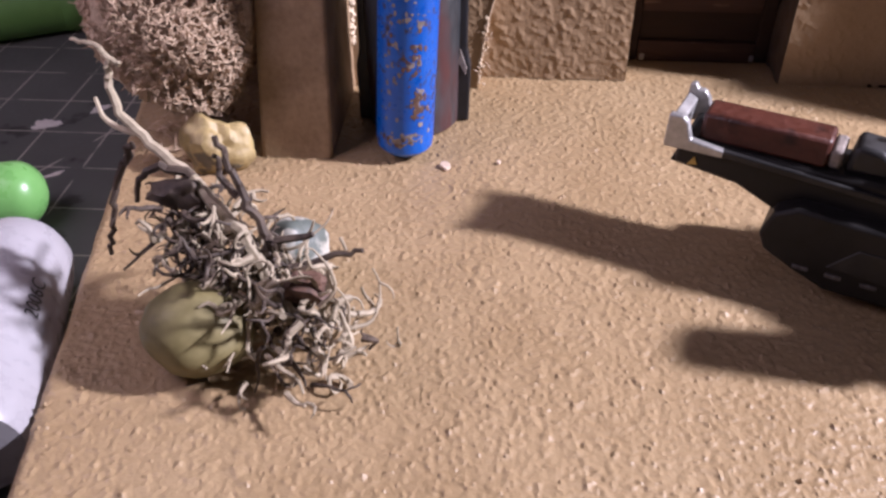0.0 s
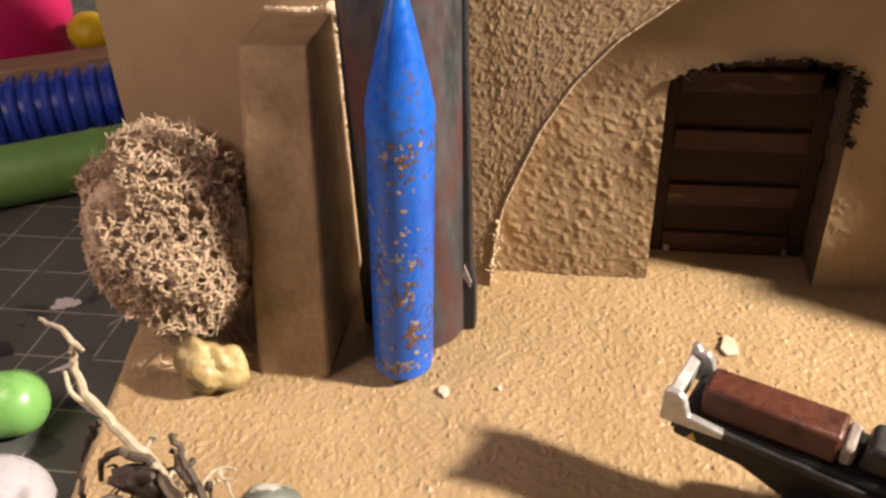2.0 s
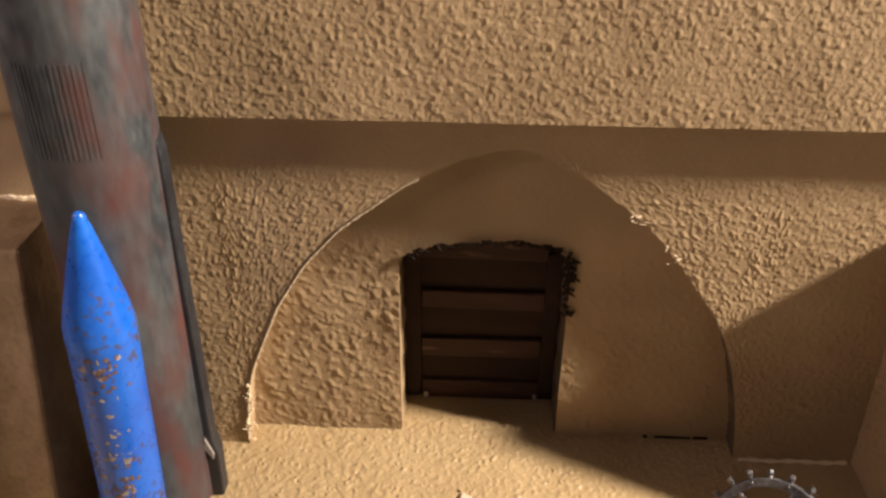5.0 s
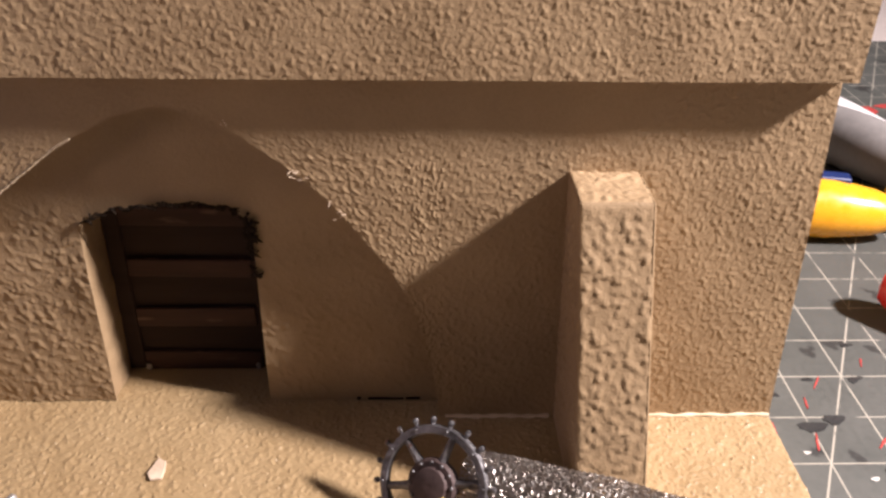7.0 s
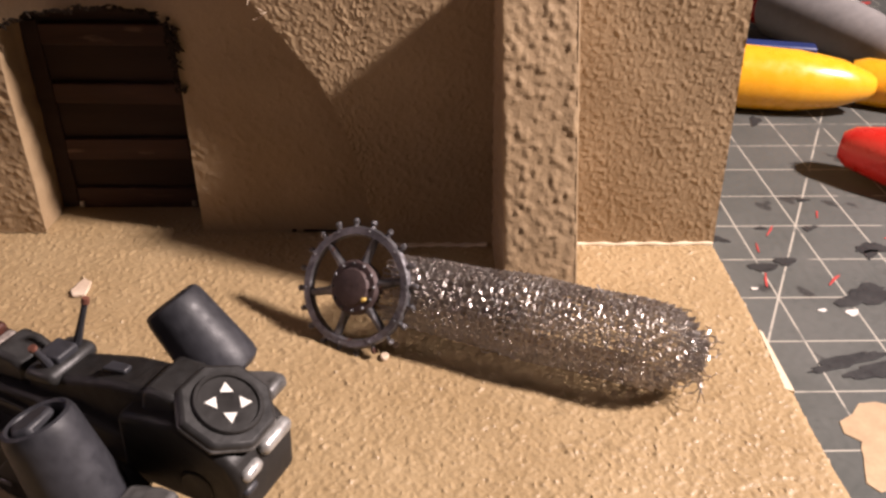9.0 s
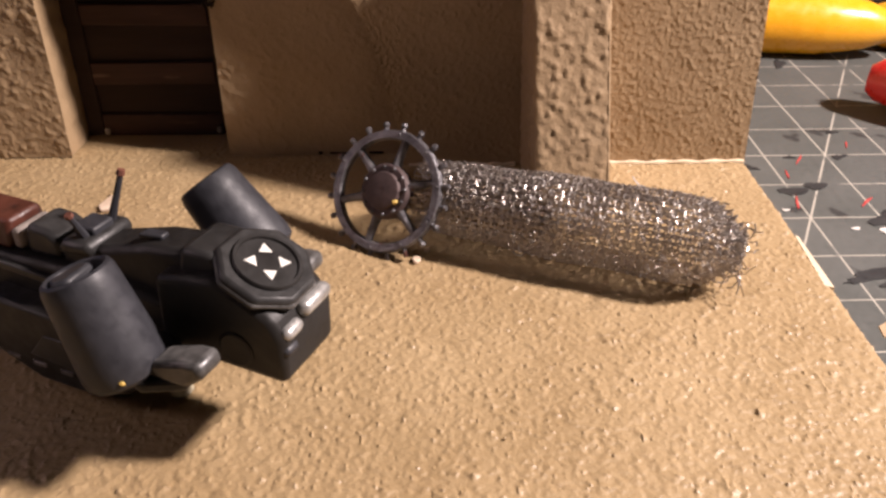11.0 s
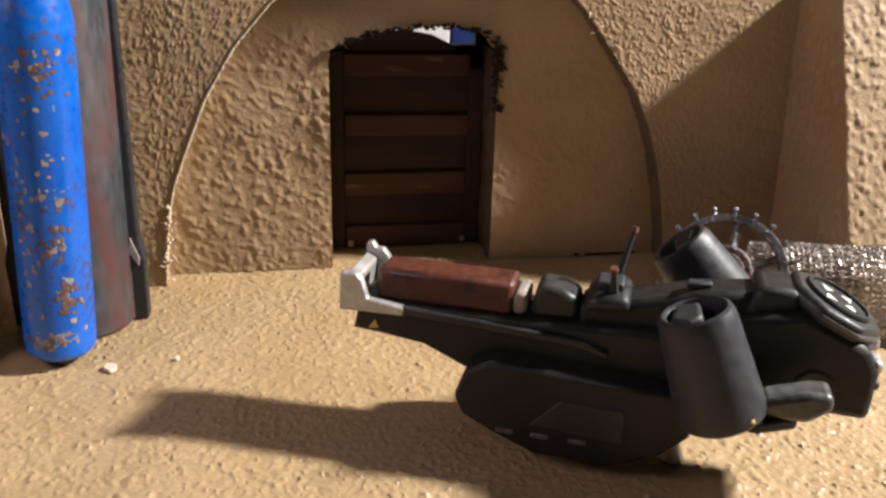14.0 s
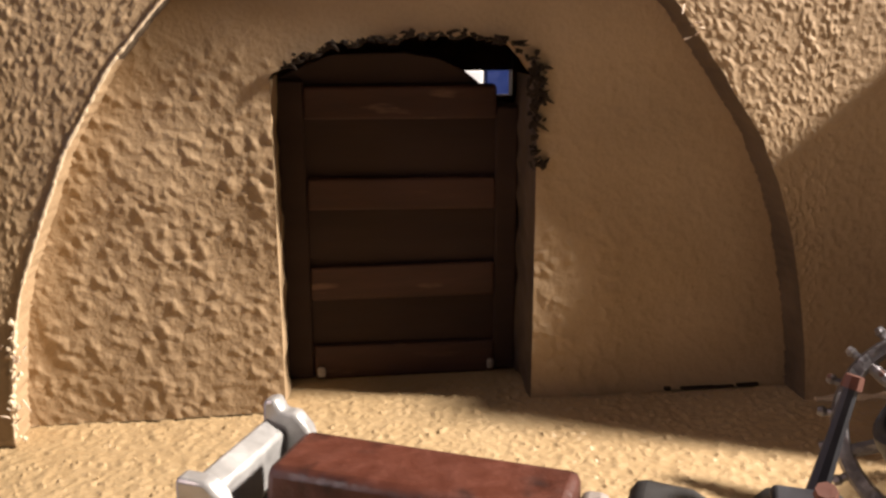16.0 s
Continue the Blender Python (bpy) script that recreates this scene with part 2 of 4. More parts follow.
SILVER = paint("bike_silver", (0.27, 0.265, 0.255), (0.54, 0.53, 0.51), 2.5, 12, 0.36, metal=0.45, bump=0.3, spots=(0.12, 0.12, 0.12), spot_size=3, spot_at=0.68)
LEATHER = paint("seat_red_brown", (0.055, 0.016, 0.0095), (0.105, 0.032, 0.018), 1.6, 9, 0.45, bump=0.6, depth=0.02, spots=(0.025, 0.009, 0.0065), spot_size=2.6, spot_soft=0.1, spot_at=0.56)
WHITE_MARK = paint("white_mark", (0.62, 0.60, 0.55), (0.78, 0.76, 0.70), 4, 20, 0.5)
PEG = paint("pale_resin", (0.34, 0.31, 0.22), (0.46, 0.42, 0.30), 2, 9, 0.18, bump=0.1)
EDGE_GREY = paint("rubbed_edge_grey", (0.028, 0.027, 0.026), (0.13, 0.125, 0.12), 2.5, 9, 0.42, bump=0.4, depth=0.015)
RUST_RED = paint("lever_grip_red", (0.07, 0.025, 0.016), (0.14, 0.05, 0.03), 4, 20, 0.6)
IRON = paint("gear_iron", (0.055, 0.053, 0.057), (0.22, 0.21, 0.22), 4, 14, 0.40, metal=0.5, bump=0.9, depth=0.03, spots=(0.11, 0.05, 0.035), spot_size=4, spot_at=0.62, spot_rough=0.8)
RUST = paint("gear_rust", (0.045, 0.028, 0.027), (0.10, 0.068, 0.065), 4, 20, 0.65, metal=0.2, bump=0.5)
YELLOW_DAB = paint("yellow_dab", (0.45, 0.30, 0.06), (0.6, 0.42, 0.1), 4, 20, 0.6)
WIRE = paint("steel_wire", (0.40, 0.365, 0.345), (0.60, 0.56, 0.525), 2, 10, 0.36, metal=1.0, bump=0)
LICHEN = paint("dried_lichen", (0.40, 0.295, 0.195), (0.58, 0.45, 0.315), 1.2, 9, 0.85, bump=0)
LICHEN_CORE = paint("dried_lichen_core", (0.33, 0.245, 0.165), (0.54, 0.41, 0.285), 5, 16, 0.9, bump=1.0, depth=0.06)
TWIG_DARK = paint("dark_dry_twig", (0.03, 0.021, 0.015), (0.12, 0.088, 0.062), 3, 14, 0.7, bump=0.4)
TWIG_PALE = paint("pale_dry_twig", (0.27, 0.225, 0.15), (0.52, 0.445, 0.315), 2.5, 14, 0.7, bump=0.4)
BARK = paint("red_brown_bark", (0.06, 0.032, 0.022), (0.17, 0.095, 0.062), 4, 18, 0.7, bump=0.5)
STONE_OCHRE = paint("ochre_pebble", (0.21, 0.15, 0.06), (0.46, 0.36, 0.155), 1.6, 9, 0.5, bump=0.5, depth=0.03, spots=(0.1, 0.085, 0.06), spot_size=1.6, spot_at=0.6)
STONE_GREEN = paint("olive_pebble", (0.14, 0.118, 0.045), (0.24, 0.205, 0.085), 0.7, 8, 0.6, bump=0.2)
STONE_GREY = paint("grey_pebble", (0.34, 0.335, 0.285), (0.60, 0.59, 0.51), 0.8, 8, 0.52, bump=0.2, spots=(0.12, 0.14, 0.12), spot_size=1.1, spot_at=0.6)
FLAKE = paint("pale_flake", (0.55, 0.42, 0.30), (0.75, 0.62, 0.48), 4, 18, 0.7)
GREEN_PEN = paint("green_plastic", (0.14, 0.34, 0.085), (0.18, 0.40, 0.11), 0.5, 4, 0.3, bump=0)
GREEN_DULL = paint("dull_green_plastic", (0.12, 0.27, 0.06), (0.16, 0.33, 0.08), 0.5, 4, 0.5, bump=0)
YELLOW_PEN = paint("yellow_plastic", (0.72, 0.33, 0.008), (0.82, 0.40, 0.012), 0.5, 4, 0.28, bump=0)
RED_PEN = paint("red_plastic", (0.50, 0.02, 0.012), (0.60, 0.03, 0.018), 0.5, 4, 0.3, bump=0)
BLUE_PLASTIC = paint("blue_plastic", (0.024, 0.055, 0.38), (0.034, 0.075, 0.50), 0.6, 5, 0.3, bump=0)
PINK_PLASTIC = paint("pink_plastic", (0.62, 0.02, 0.12), (0.72, 0.03, 0.17), 0.6, 5, 0.35, bump=0)
BALL_YELLOW = paint("yellow_ball_plastic", (0.75, 0.50, 0.01), (0.85, 0.60, 0.02), 0.6, 5, 0.35, bump=0)
MILKY = paint("milky_plastic", (0.36, 0.35, 0.37), (0.43, 0.42, 0.44), 0.6, 5, 0.3, bump=0)
WHITE_PLASTIC = paint("white_plastic", (0.66, 0.64, 0.66), (0.76, 0.74, 0.75), 0.6, 5, 0.35, bump=0)
NAVY_PLASTIC = paint("navy_plastic", (0.010, 0.022, 0.10), (0.014, 0.030, 0.14), 0.6, 5, 0.4, bump=0)
GREY_PLASTIC = paint("grey_plastic", (0.20, 0.19, 0.19), (0.28, 0.265, 0.26), 0.6, 5, 0.4, bump=0)
INK = paint("black_ink", (0.015, 0.014, 0.014), (0.03, 0.03, 0.03), 3, 9, 0.6, bump=0)
LABEL_YELLOW = paint("yellow_label", (0.75, 0.5, 0.03), (0.82, 0.58, 0.05), 1, 9, 0.5, bump=0)
LABEL_RED = paint("red_label", (0.55, 0.09, 0.02), (0.62, 0.12, 0.03), 1, 9, 0.5, bump=0)
WOOD = paint("pale_wood", (0.32, 0.2, 0.11), (0.45, 0.3, 0.18), 0.8, 6, 0.6, stretch=(0.3, 1, 2), bump=0.2)
WALL_PAINT = paint("room_wall_paint", (0.66, 0.60, 0.55), (0.72, 0.66, 0.61), 0.05, 2, 0.8, bump=0.1)
DESK = paint("desk_top", (0.70, 0.62, 0.59), (0.78, 0.70, 0.67), 0.1, 3, 0.55, bump=0.1)
SPLASH = {c: paint(c + "_paint_stain", d, e, 3, 16, 0.6, bump=0.2) for c, d, e in (
    ("tan", (0.36, 0.25, 0.15), (0.45, 0.33, 0.2)), ("black", (0.012, 0.012, 0.013), (0.03, 0.03, 0.03)),
    ("red", (0.35, 0.03, 0.03), (0.45, 0.06, 0.05)), ("white", (0.55, 0.53, 0.5), (0.7, 0.68, 0.64)), ("green", (0.05, 0.2, 0.06), (0.08, 0.28, 0.09)))}


def cutting_mat_material():
    """Grey-green mat with a printed half-inch grid and slanting guide lines, scuffed."""
    m = paint("cutting_mat", (0.058, 0.063, 0.058), (0.095, 0.098, 0.092), 0.5, 9, 0.62, bump=0.3, spots=(0.03, 0.03, 0.029), spot_size=0.9, spot_at=0.64)
    t = m.node_tree
    n, l = t.nodes, t.links
    b = n["Principled BSDF"]
    old = b.inputs["Base Color"].links[0].from_socket
    co = n.new("ShaderNodeTexCoord")
    sep = n.new("ShaderNodeSeparateXYZ")
    l.new(co.outputs["Object"], sep.inputs[0])

    def math_node(op, a, c, e=None):
        x = n.new("ShaderNodeMath")
        x.operation = op
        for i, v in enumerate((a, c, e)):
            if v is None:
                continue
            if isinstance(v, (int, float)):
                x.inputs[i].default_value = v
            else:
                l.new(v, x.inputs[i])
        return x.outputs[0]

    def stripes(value, pitch, width):
        """1 on a line of the given width, every pitch metres."""
        s = math_node("PINGPONG", value, pitch / 2)
        return math_node("LESS_THAN", s, width / 2)

    x, y = sep.outputs[0], sep.outputs[1]
    gx = stripes(math_node("SUBTRACT", x, 14.43 * CM), 1.27 * CM, 0.032 * CM)
    gy = stripes(math_node("SUBTRACT", y, 1.88 * CM), 1.27 * CM, 0.032 * CM)
    slant = math_node("SUBTRACT", math_node("MULTIPLY", math_node("SUBTRACT", x, 14.43 * CM), 2.0), math_node("SUBTRACT", y, 1.88 * CM))
    gd = stripes(slant, 2.54 * 6 * CM, 0.085 * CM)
    lines = math_node("MAXIMUM", math_node("MAXIMUM", gx, gy), gd)
    wear = n.new("ShaderNodeTexNoise")
    wear.inputs["Scale"].default_value, wear.inputs["Detail"].default_value = 130, 5
    l.new(co.outputs["Object"], wear.inputs["Vector"])
    keep = n.new("ShaderNodeMapRange")
    keep.inputs[1].default_value, keep.inputs[2].default_value = 0.36, 0.46
    l.new(wear.outputs[0], keep.inputs[0])
    amount = math_node("MULTIPLY", lines, keep.outputs[0])
    mx = n.new("ShaderNodeMix")
    mx.data_type = "RGBA"
    l.new(amount, mx.inputs["Factor"])
    l.new(old, mx.inputs[6])
    mx.inputs[7].default_value = (0.37, 0.35, 0.30, 1)
    l.new(mx.outputs[2], b.inputs["Base Color"])
    return m


MAT = cutting_mat_material()

# ---- the desk and the mat ----
Geo().box(-75, 75, -45, 62, -4.2, -1.42).ob("table", DESK, smooth=False, bevel=0.2)
tagged(bpy.data.objects["table"], "pale desk top under the cutting mat", "table", kind="structure")
g = Geo().box(-40, 30, -24, 25.5, -1.42, -1.06)
tagged(g.ob("cutting_mat", MAT, smooth=False, bevel=0.08), "scuffed dark cutting mat with a pale printed grid", "cutting mat")
tagged(Geo().box(-140, 140, 62.2, 66, -70, 150).ob("wall_back", WALL_PAINT, smooth=False), "plain pale room wall behind the desk", "wall", kind="structure")


def stain(name, at, colour, size, seed, label, turn=0.0, long=1.0):
    """A dried smear of paint, a thin ragged patch on the mat."""
    r = random.Random(seed)
    n = 26
    rim = []
    for i in range(n):
        a = 2 * math.pi * i / n
        k = size * (0.75 + 0.3 * math.sin(3 * a + seed) * r.random() + 0.22 * r.random())
        p = Vector((k * math.cos(a) * long, k * math.sin(a), 0))
        p.rotate(Euler((0, 0, turn)))
        rim.append((at[0] + p.x, at[1] + p.y))
    o = Geo().prism(rim, -1.056, -1.045, "z").ob(name, SPLASH[colour], smooth=False)
    tagged(o, label, "paint stain", group="paint stains on the mat")


STAINS = [((13.6, -4.6), "tan", 0.75, 0.6, 1.6), ((14.7, -5.2), "tan", 0.45, 0.2, 1.8), ((14.2, -2.9), "black", 0.22, 0.25, 4.5),
          ((15.6, -2.4), "black", 0.15, 0.5, 3.5), ((13.1, 0.25), "black", 0.16, 0.1, 2.2), ((12.5, 1.3), "black", 0.13, -0.4, 2.0),
          ((13.0, -0.2), "red", 0.025, 1.3, 12.0), ((14.3, -0.2), "red", 0.03, 0.8, 9.0), ((15.0, -1.2), "red", 0.025, 1.2, 12.0), ((13.7, 1.6), "red", 0.02, 1.0, 14.0), ((16.2, 1.4), "red", 0.03, 0.5, 10.0),
          ((14.2, -1.3), "white", 0.10, 0.4, 1.5), ((12.9, 3.7), "green", 0.14, 0.3, 1.5), ((15.4, 0.7), "black", 0.12, 0.8, 2.0),
          ((12.3, 0.2), "red", 0.02, 1.5, 12.0), ((21.7, 16.95), "red", 0.42, 0.3, 1.3), ((22.6, 17.4), "red", 0.2, 0.3, 2.2), ((12.4, 5.6), "black", 0.2, 1.2, 1.8),
          ((-11.2, 0.6), "white", 0.22, 0.3, 1.4), ((-10.4, 1.3), "white", 0.12, 0.9, 2.0), ((-11.8, -0.9), "black", 0.3, 0.4, 1.5),
          ((-10.3, -1.2), "white", 0.06, 0.7, 4.0), ((15.1, -6.8), "black", 0.18, 0.3, 3.0),
          ((13.61, 0.46), "black", 0.16, 0.2, 1.6), ((14.56, 1.69), "black", 0.1, 0.4, 2), ((13.55, -2.71), "black", 0.16, 0.3, 5.5), ((13.54, 1.70), "black", 0.07, 0, 2),
          ((14.65, -0.77), "black", 0.3, 0.4, 2.2), ((13.69, -1.22), "white", 0.05, 0.2, 2),
          ((12.69, -0.49), "white", 0.04, 0, 2), ((13.22, 0.94), "red", 0.02, 1.4, 10), ((14.87, 2.88), "black", 0.08, 0.2, 2),
          ((15.49, 0.91), "black", 0.2, 0.2, 2), ((14.94, 2.26), "red", 0.02, 1.2, 9), ((15.22, 7.07), "black", 0.16, 1.2, 2.2)]
for i, (at, colour, size, turn, long) in enumerate(STAINS):
    at = (at[0] + 0.12, at[1] + 0.08 + 0.06 * max(0, -at[1])) if at[0] > 0 else (at[0] + 0.18, at[1] - 1.0)
    stain("paint_stain", at, colour, size, i + 3, f"dried {colour} paint stain on the cutting mat", turn, long)

# ---- the model's ground board ----
X0, X1, Y0, Y1 = -8.76, 11.82, -12.5, 6.2
nx, ny = 820, 560


def board_left(y):
    """The board's left edge, which runs askew to the house."""
    return -8.80 - 0.185 * (y + 0.4)


us, ys = np.linspace(0, 1, nx), np.linspace(Y0, 1.3, ny)
uu, yy = np.meshgrid(us, ys, indexing="ij")
xx = board_left(yy) + uu * (X1 - board_left(yy))
front = np.clip((0.9 - yy) / 0.6, 0, 1)
relief = 0.029 * grains(xx, yy, 0.046) + 0.020 * grains(xx + 9, yy + 4, 0.11) - 0.016 * grains(xx + 31, yy + 17, 0.075) + 0.006 * stucco(xx, yy + 3, 0.10) + 0.010 * vnoise(xx, yy, 1.0, 3)
zz = front * relief - 0.012
rim = np.minimum(np.minimum(xx - board_left(yy), X1 - xx), yy - Y0)
zz = zz - 0.05 * np.clip(1 - rim / 0.12, 0, 1) ** 2
top = np.dstack([xx + 0.02 * vnoise(yy, xx, 0.5, 6) * (rim < 0.1), yy, zz])
ground = thing("ground", (0, 0, -1.06), "sand-coloured textured board of the model", "ground", kind="structure")
g = Geo().sheet(top)
g.ob("ground_surface", GROUND, ground, "painted rough sand surface")
Geo().prism([(board_left(Y0) + 0.015, Y0 + 0.015), (X1 - 0.015, Y0 + 0.015), (X1 - 0.015, Y1), (board_left(Y1) + 0.015, Y1)], -1.055, -0.075, "z").ob("board_core", RAW_EDGE, ground, "pale bare board edge", smooth=False)
# chipped white corner of the board
Geo().prism([(11.72, -4.3), (11.835, -4.35), (11.84, -3.0), (11.80, -2.95), (11.77, -3.5)], -0.3, -0.012, "z").ob("chipped_edge", RAW_EDGE, ground, "bare white chip on the edge", smooth=False)

# ---- the house ----
WY, IY = -0.47, 0.0                        # front of the wall, front of the recessed panel
TOP = 6.4
ARCH = [(-2.70, 0.0), (-2.66, 0.55), (-2.59, 1.14), (-2.45, 1.70), (-2.22, 2.26), (-1.90, 3.02), (-1.42, 3.80), (-0.84, 4.46), (0.16, 5.23), (1.02, 5.68), (1.64, 5.85),
        (2.17, 5.74), (2.80, 5.41), (3.58, 4.81), (4.12, 4.28), (4.54, 3.72), (5.04, 3.03), (5.31, 2.47), (5.51, 1.89), (5.71, 1.03), (5.80, 0.5), (5.84, 0.0)]


def smooth_line(pts, n):
    """n points along a polyline, rounded a little, the ends kept."""
    p = np.array(pts, float)
    d = np.r_[0, np.cumsum(np.hypot(*np.diff(p, axis=0).T))]
    s = np.linspace(0, d[-1], n)
    q = np.c_[np.interp(s, d, p[:, 0]), np.interp(s, d, p[:, 1])]
    peak = int(np.argmax(q[:, 1]))
    for _ in range(6):
        r = q.copy()
        r[1:-1] = (q[:-2] + 2 * q[1:-1] + q[2:]) / 4
        r[peak] = q[peak]
        q = r
    return q


def wall_relief(x, z):
    """Rough over most of the front, nearly smooth at the far left end and under the eaves."""
    amp = np.clip((x + 4.6) / 1.2, 0.16, 1) * (1 - 0.55 * np.clip((z - 4.9) / 0.7, 0, 1) * np.clip((9.4 - x) / 0.8, 0, 1))
    return 0.0118 * amp * stucco(x, z, 0.050) + 0.01 * vnoise(x, z, 0.9, 3)


def front_panel(name, left, right, low, high, y, relief, parent, material, label="", step=0.023, edge=0.0):
    """A rough upright face, from x left to right, between two heights that may vary along it."""
    xs = np.asarray(left) if right is None else np.linspace(left, right, max(2, int((right - left) / step)))
    lo = np.array([low(x) for x in xs]) if callable(low) else np.broadcast_to(low, xs.shape)
    hi = np.array([high(x) for x in xs]) if callable(high) else np.broadcast_to(high, xs.shape)
    rows = max(2, int(np.max(hi - lo) / step))
    v = np.linspace(0, 1, rows)
    x = np.repeat(xs[:, None], rows, 1)
    z = lo[:, None] + (hi - lo)[:, None] * v
    return Geo().sheet(np.dstack([x, y - relief(x, z), z]))


house = thing("house", (1.5, 3, 0), "sand-coloured plaster model house with a pointed arch niche", "model house")
wall = Geo()
arch = smooth_line(ARCH, 480)
rag = np.array([0.03 * float(vnoise(i * 0.05, 0.0, 0.16, 5)) for i in range(len(arch))])
left_side = front_panel("w", X0 + 0.02, arch[0, 0], 0, TOP, WY, wall_relief, None, None)
right_side = front_panel("w", arch[-1, 0], X1, 0, TOP, WY, wall_relief, None, None)
right_side.v = [(a - 0.038 * c * max(0, (a - 9.2) / 2.6), b, c) for a, b, c in right_side.v]
rows = 220
v = np.linspace(0, 1, rows) ** 1.0
x = np.repeat(arch[:, 0][:, None], rows, 1)
lo = arch[:, 1] + 0.5 * rag * (arch[:, 1] > 0.05)
z = lo[:, None] + (TOP - lo)[:, None] * v
middle = Geo().sheet(np.dstack([x, WY - wall_relief(x, z), z]))
for piece in (left_side, right_side, middle):
    wall.add(piece.v, piece.f)
# the cut edge of the arch
reveal = np.array([[(p[0], WY - float(wall_relief(np.array(p[0]), np.array(q))) if k == 0 else WY + k * 0.245, q) for k in range(3)]
                   for p, q in zip(arch, lo)])
reveal[:, 1:, 0] += np.clip(np.random.RandomState(4).randn(len(arch), 2) * 0.008, -0.02, 0.02)
# past x = -1.4 the cut edge carries its shade as a darker colour
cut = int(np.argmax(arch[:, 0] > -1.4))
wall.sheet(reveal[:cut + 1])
Geo().sheet(reveal[cut:]).ob("arch_reveal", REVEAL_SHADE, house, "cut edge of the arch with shade put into its colour", angle=80)
wall.box(X0 + 0.02, X0 + 0.5, WY + 0.01, Y1 - 0.3, 0, TOP - 0.01)
wall.prism([(X1 - 0.7, 0), (X1, 0), (X1 - 0.038 * TOP, TOP - 0.01), (X1 - 0.7, TOP - 0.01)], WY + 0.01, Y1 - 0.3, "y")
wall.ob("wall", SAND, house, "rough sand-painted plaster wall", angle=80)
for x0, x1 in ((X0 + 0.52, -3.2), (6.4, X1 - 0.72)):
    Geo().box(x0, x1, WY + 0.02, 0.3, 0, TOP - 0.01).ob("wall_core", SAND_SMOOTH, house, smooth=False)
for x0, x1, z0 in ((X0 + 0.52, 1.70, 0.0), (1.71, 3.61, 3.45), (3.62, X1 - 0.72, 0.0)):
    Geo().box(x0, x1, 5.4, 5.7, z0, TOP - 0.02).ob("back_wall", SAND_SMOOTH, house, smooth=False)
Geo().box(1.71, 3.61, 5.4, 5.7, 0, 3.04).ob("back_wall", SAND_SMOOTH, house, smooth=False)
for x0, x1, dy in ((9.05, 11.79, 0.06), (5.95, 7.8, 0.05)):
    pts = [(q, WY - dy * (0.6 + 0.2 * math.sin(7 * q)), 0.015) for q in np.linspace(x0, x1, 30)]
    Geo().tube(pts, [0.035 + 0.012 * math.sin(5 * i) for i in range(30)], 6).ob("foot_bead", RAW_EDGE, house, "pale bead of filler along the foot")


def niche_relief(x, z):
    """Coarse on the lit side of the door, almost smooth on the other and above."""
    a = np.where(x < 0.3, 1.0, np.clip(0.4 + 0.7 * np.clip((4.2 - x) / 1.2, 0, 1) * np.clip((2.7 - z) / 1.2, 0, 1), 0, 1.1))
    a = a * (1 - 0.75 * np.clip((z - 3.6) / 0.6, 0, 1))
    return 0.017 * a * stucco(x + 0.25 * z, z, 0.095) + 0.02 * vnoise(x, z, 0.8, 2)


DX = 2.77                                   # the doorway's right jamb; its left one is at 0


def door_top(x):
    """Ragged upper edge of the doorway."""
    base = np.interp(x, (0, 0.12, 0.35, 0.63, 0.9, 1.5, 1.75, 2.3, 2.55, 2.67, DX), (3.63, 3.74, 3.85, 3.92, 3.98, 4.03, 4.06, 4.0, 3.92, 3.76, 3.60))
    return base + 0.05 * float(vnoise(x, 0.0, 0.11, 1)) + 0.03 * float(vnoise(x, 0.0, 0.04, 2))


niche = Geo()
for piece in (front_panel("n", -2.95, 0.0, 0, 6.2, IY, niche_relief, None, None),
              front_panel("n", DX, 6.1, 0, 6.2, IY, niche_relief, None, None),
              front_panel("n", 0.0, DX, door_top, 6.2, IY, niche_relief, None, None)):
    niche.add(piece.v, piece.f)
JAMB = 1.12
zj = np.linspace(0, 3.62, 60)
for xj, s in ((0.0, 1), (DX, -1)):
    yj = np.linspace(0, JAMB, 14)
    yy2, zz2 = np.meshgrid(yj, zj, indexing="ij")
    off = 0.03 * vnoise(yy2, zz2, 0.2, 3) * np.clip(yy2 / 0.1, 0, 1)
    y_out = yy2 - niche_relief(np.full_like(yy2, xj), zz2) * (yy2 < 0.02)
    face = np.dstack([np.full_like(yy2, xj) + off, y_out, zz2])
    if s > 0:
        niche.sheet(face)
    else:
        # the jamb turned from the lamp has its shade painted in
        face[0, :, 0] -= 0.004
        Geo().sheet(face).ob("shaded_jamb", JAMB_SHADE, house, "doorway jamb coloured dark brown for its shade", angle=80)
xt = np.linspace(0, DX, 60)
head = np.array([[(q, y if y else -float(niche_relief(np.array(q), np.array(door_top(q)))), door_top(q) + 0.04 * (y > 0)) for y in (0, 0.2, 0.5)] for q in xt])
niche.sheet(head)
niche.ob("niche_panel", SAND, house, "recessed plaster panel with coarse brush marks", angle=80)

door = thing("shutter_door", (1.36, 0.9, 0), "dark brown wooden door of horizontal slats, set deep in the doorway", "door")
Geo().prism([(-0.05, 0), (DX + 0.05, 0), (DX + 0.05, 3.25), (2.62, 3.28), (2.44, 3.36), (2.30, 3.52), (2.14, 3.65), (1.85, 3.79), (1.46, 3.86), (0.63, 3.84), (0.3, 3.72), (-0.05, 3.55)], 1.0, 1.12, "y").ob("board", DOOR_DARK, door, smooth=False, bevel=0.02)
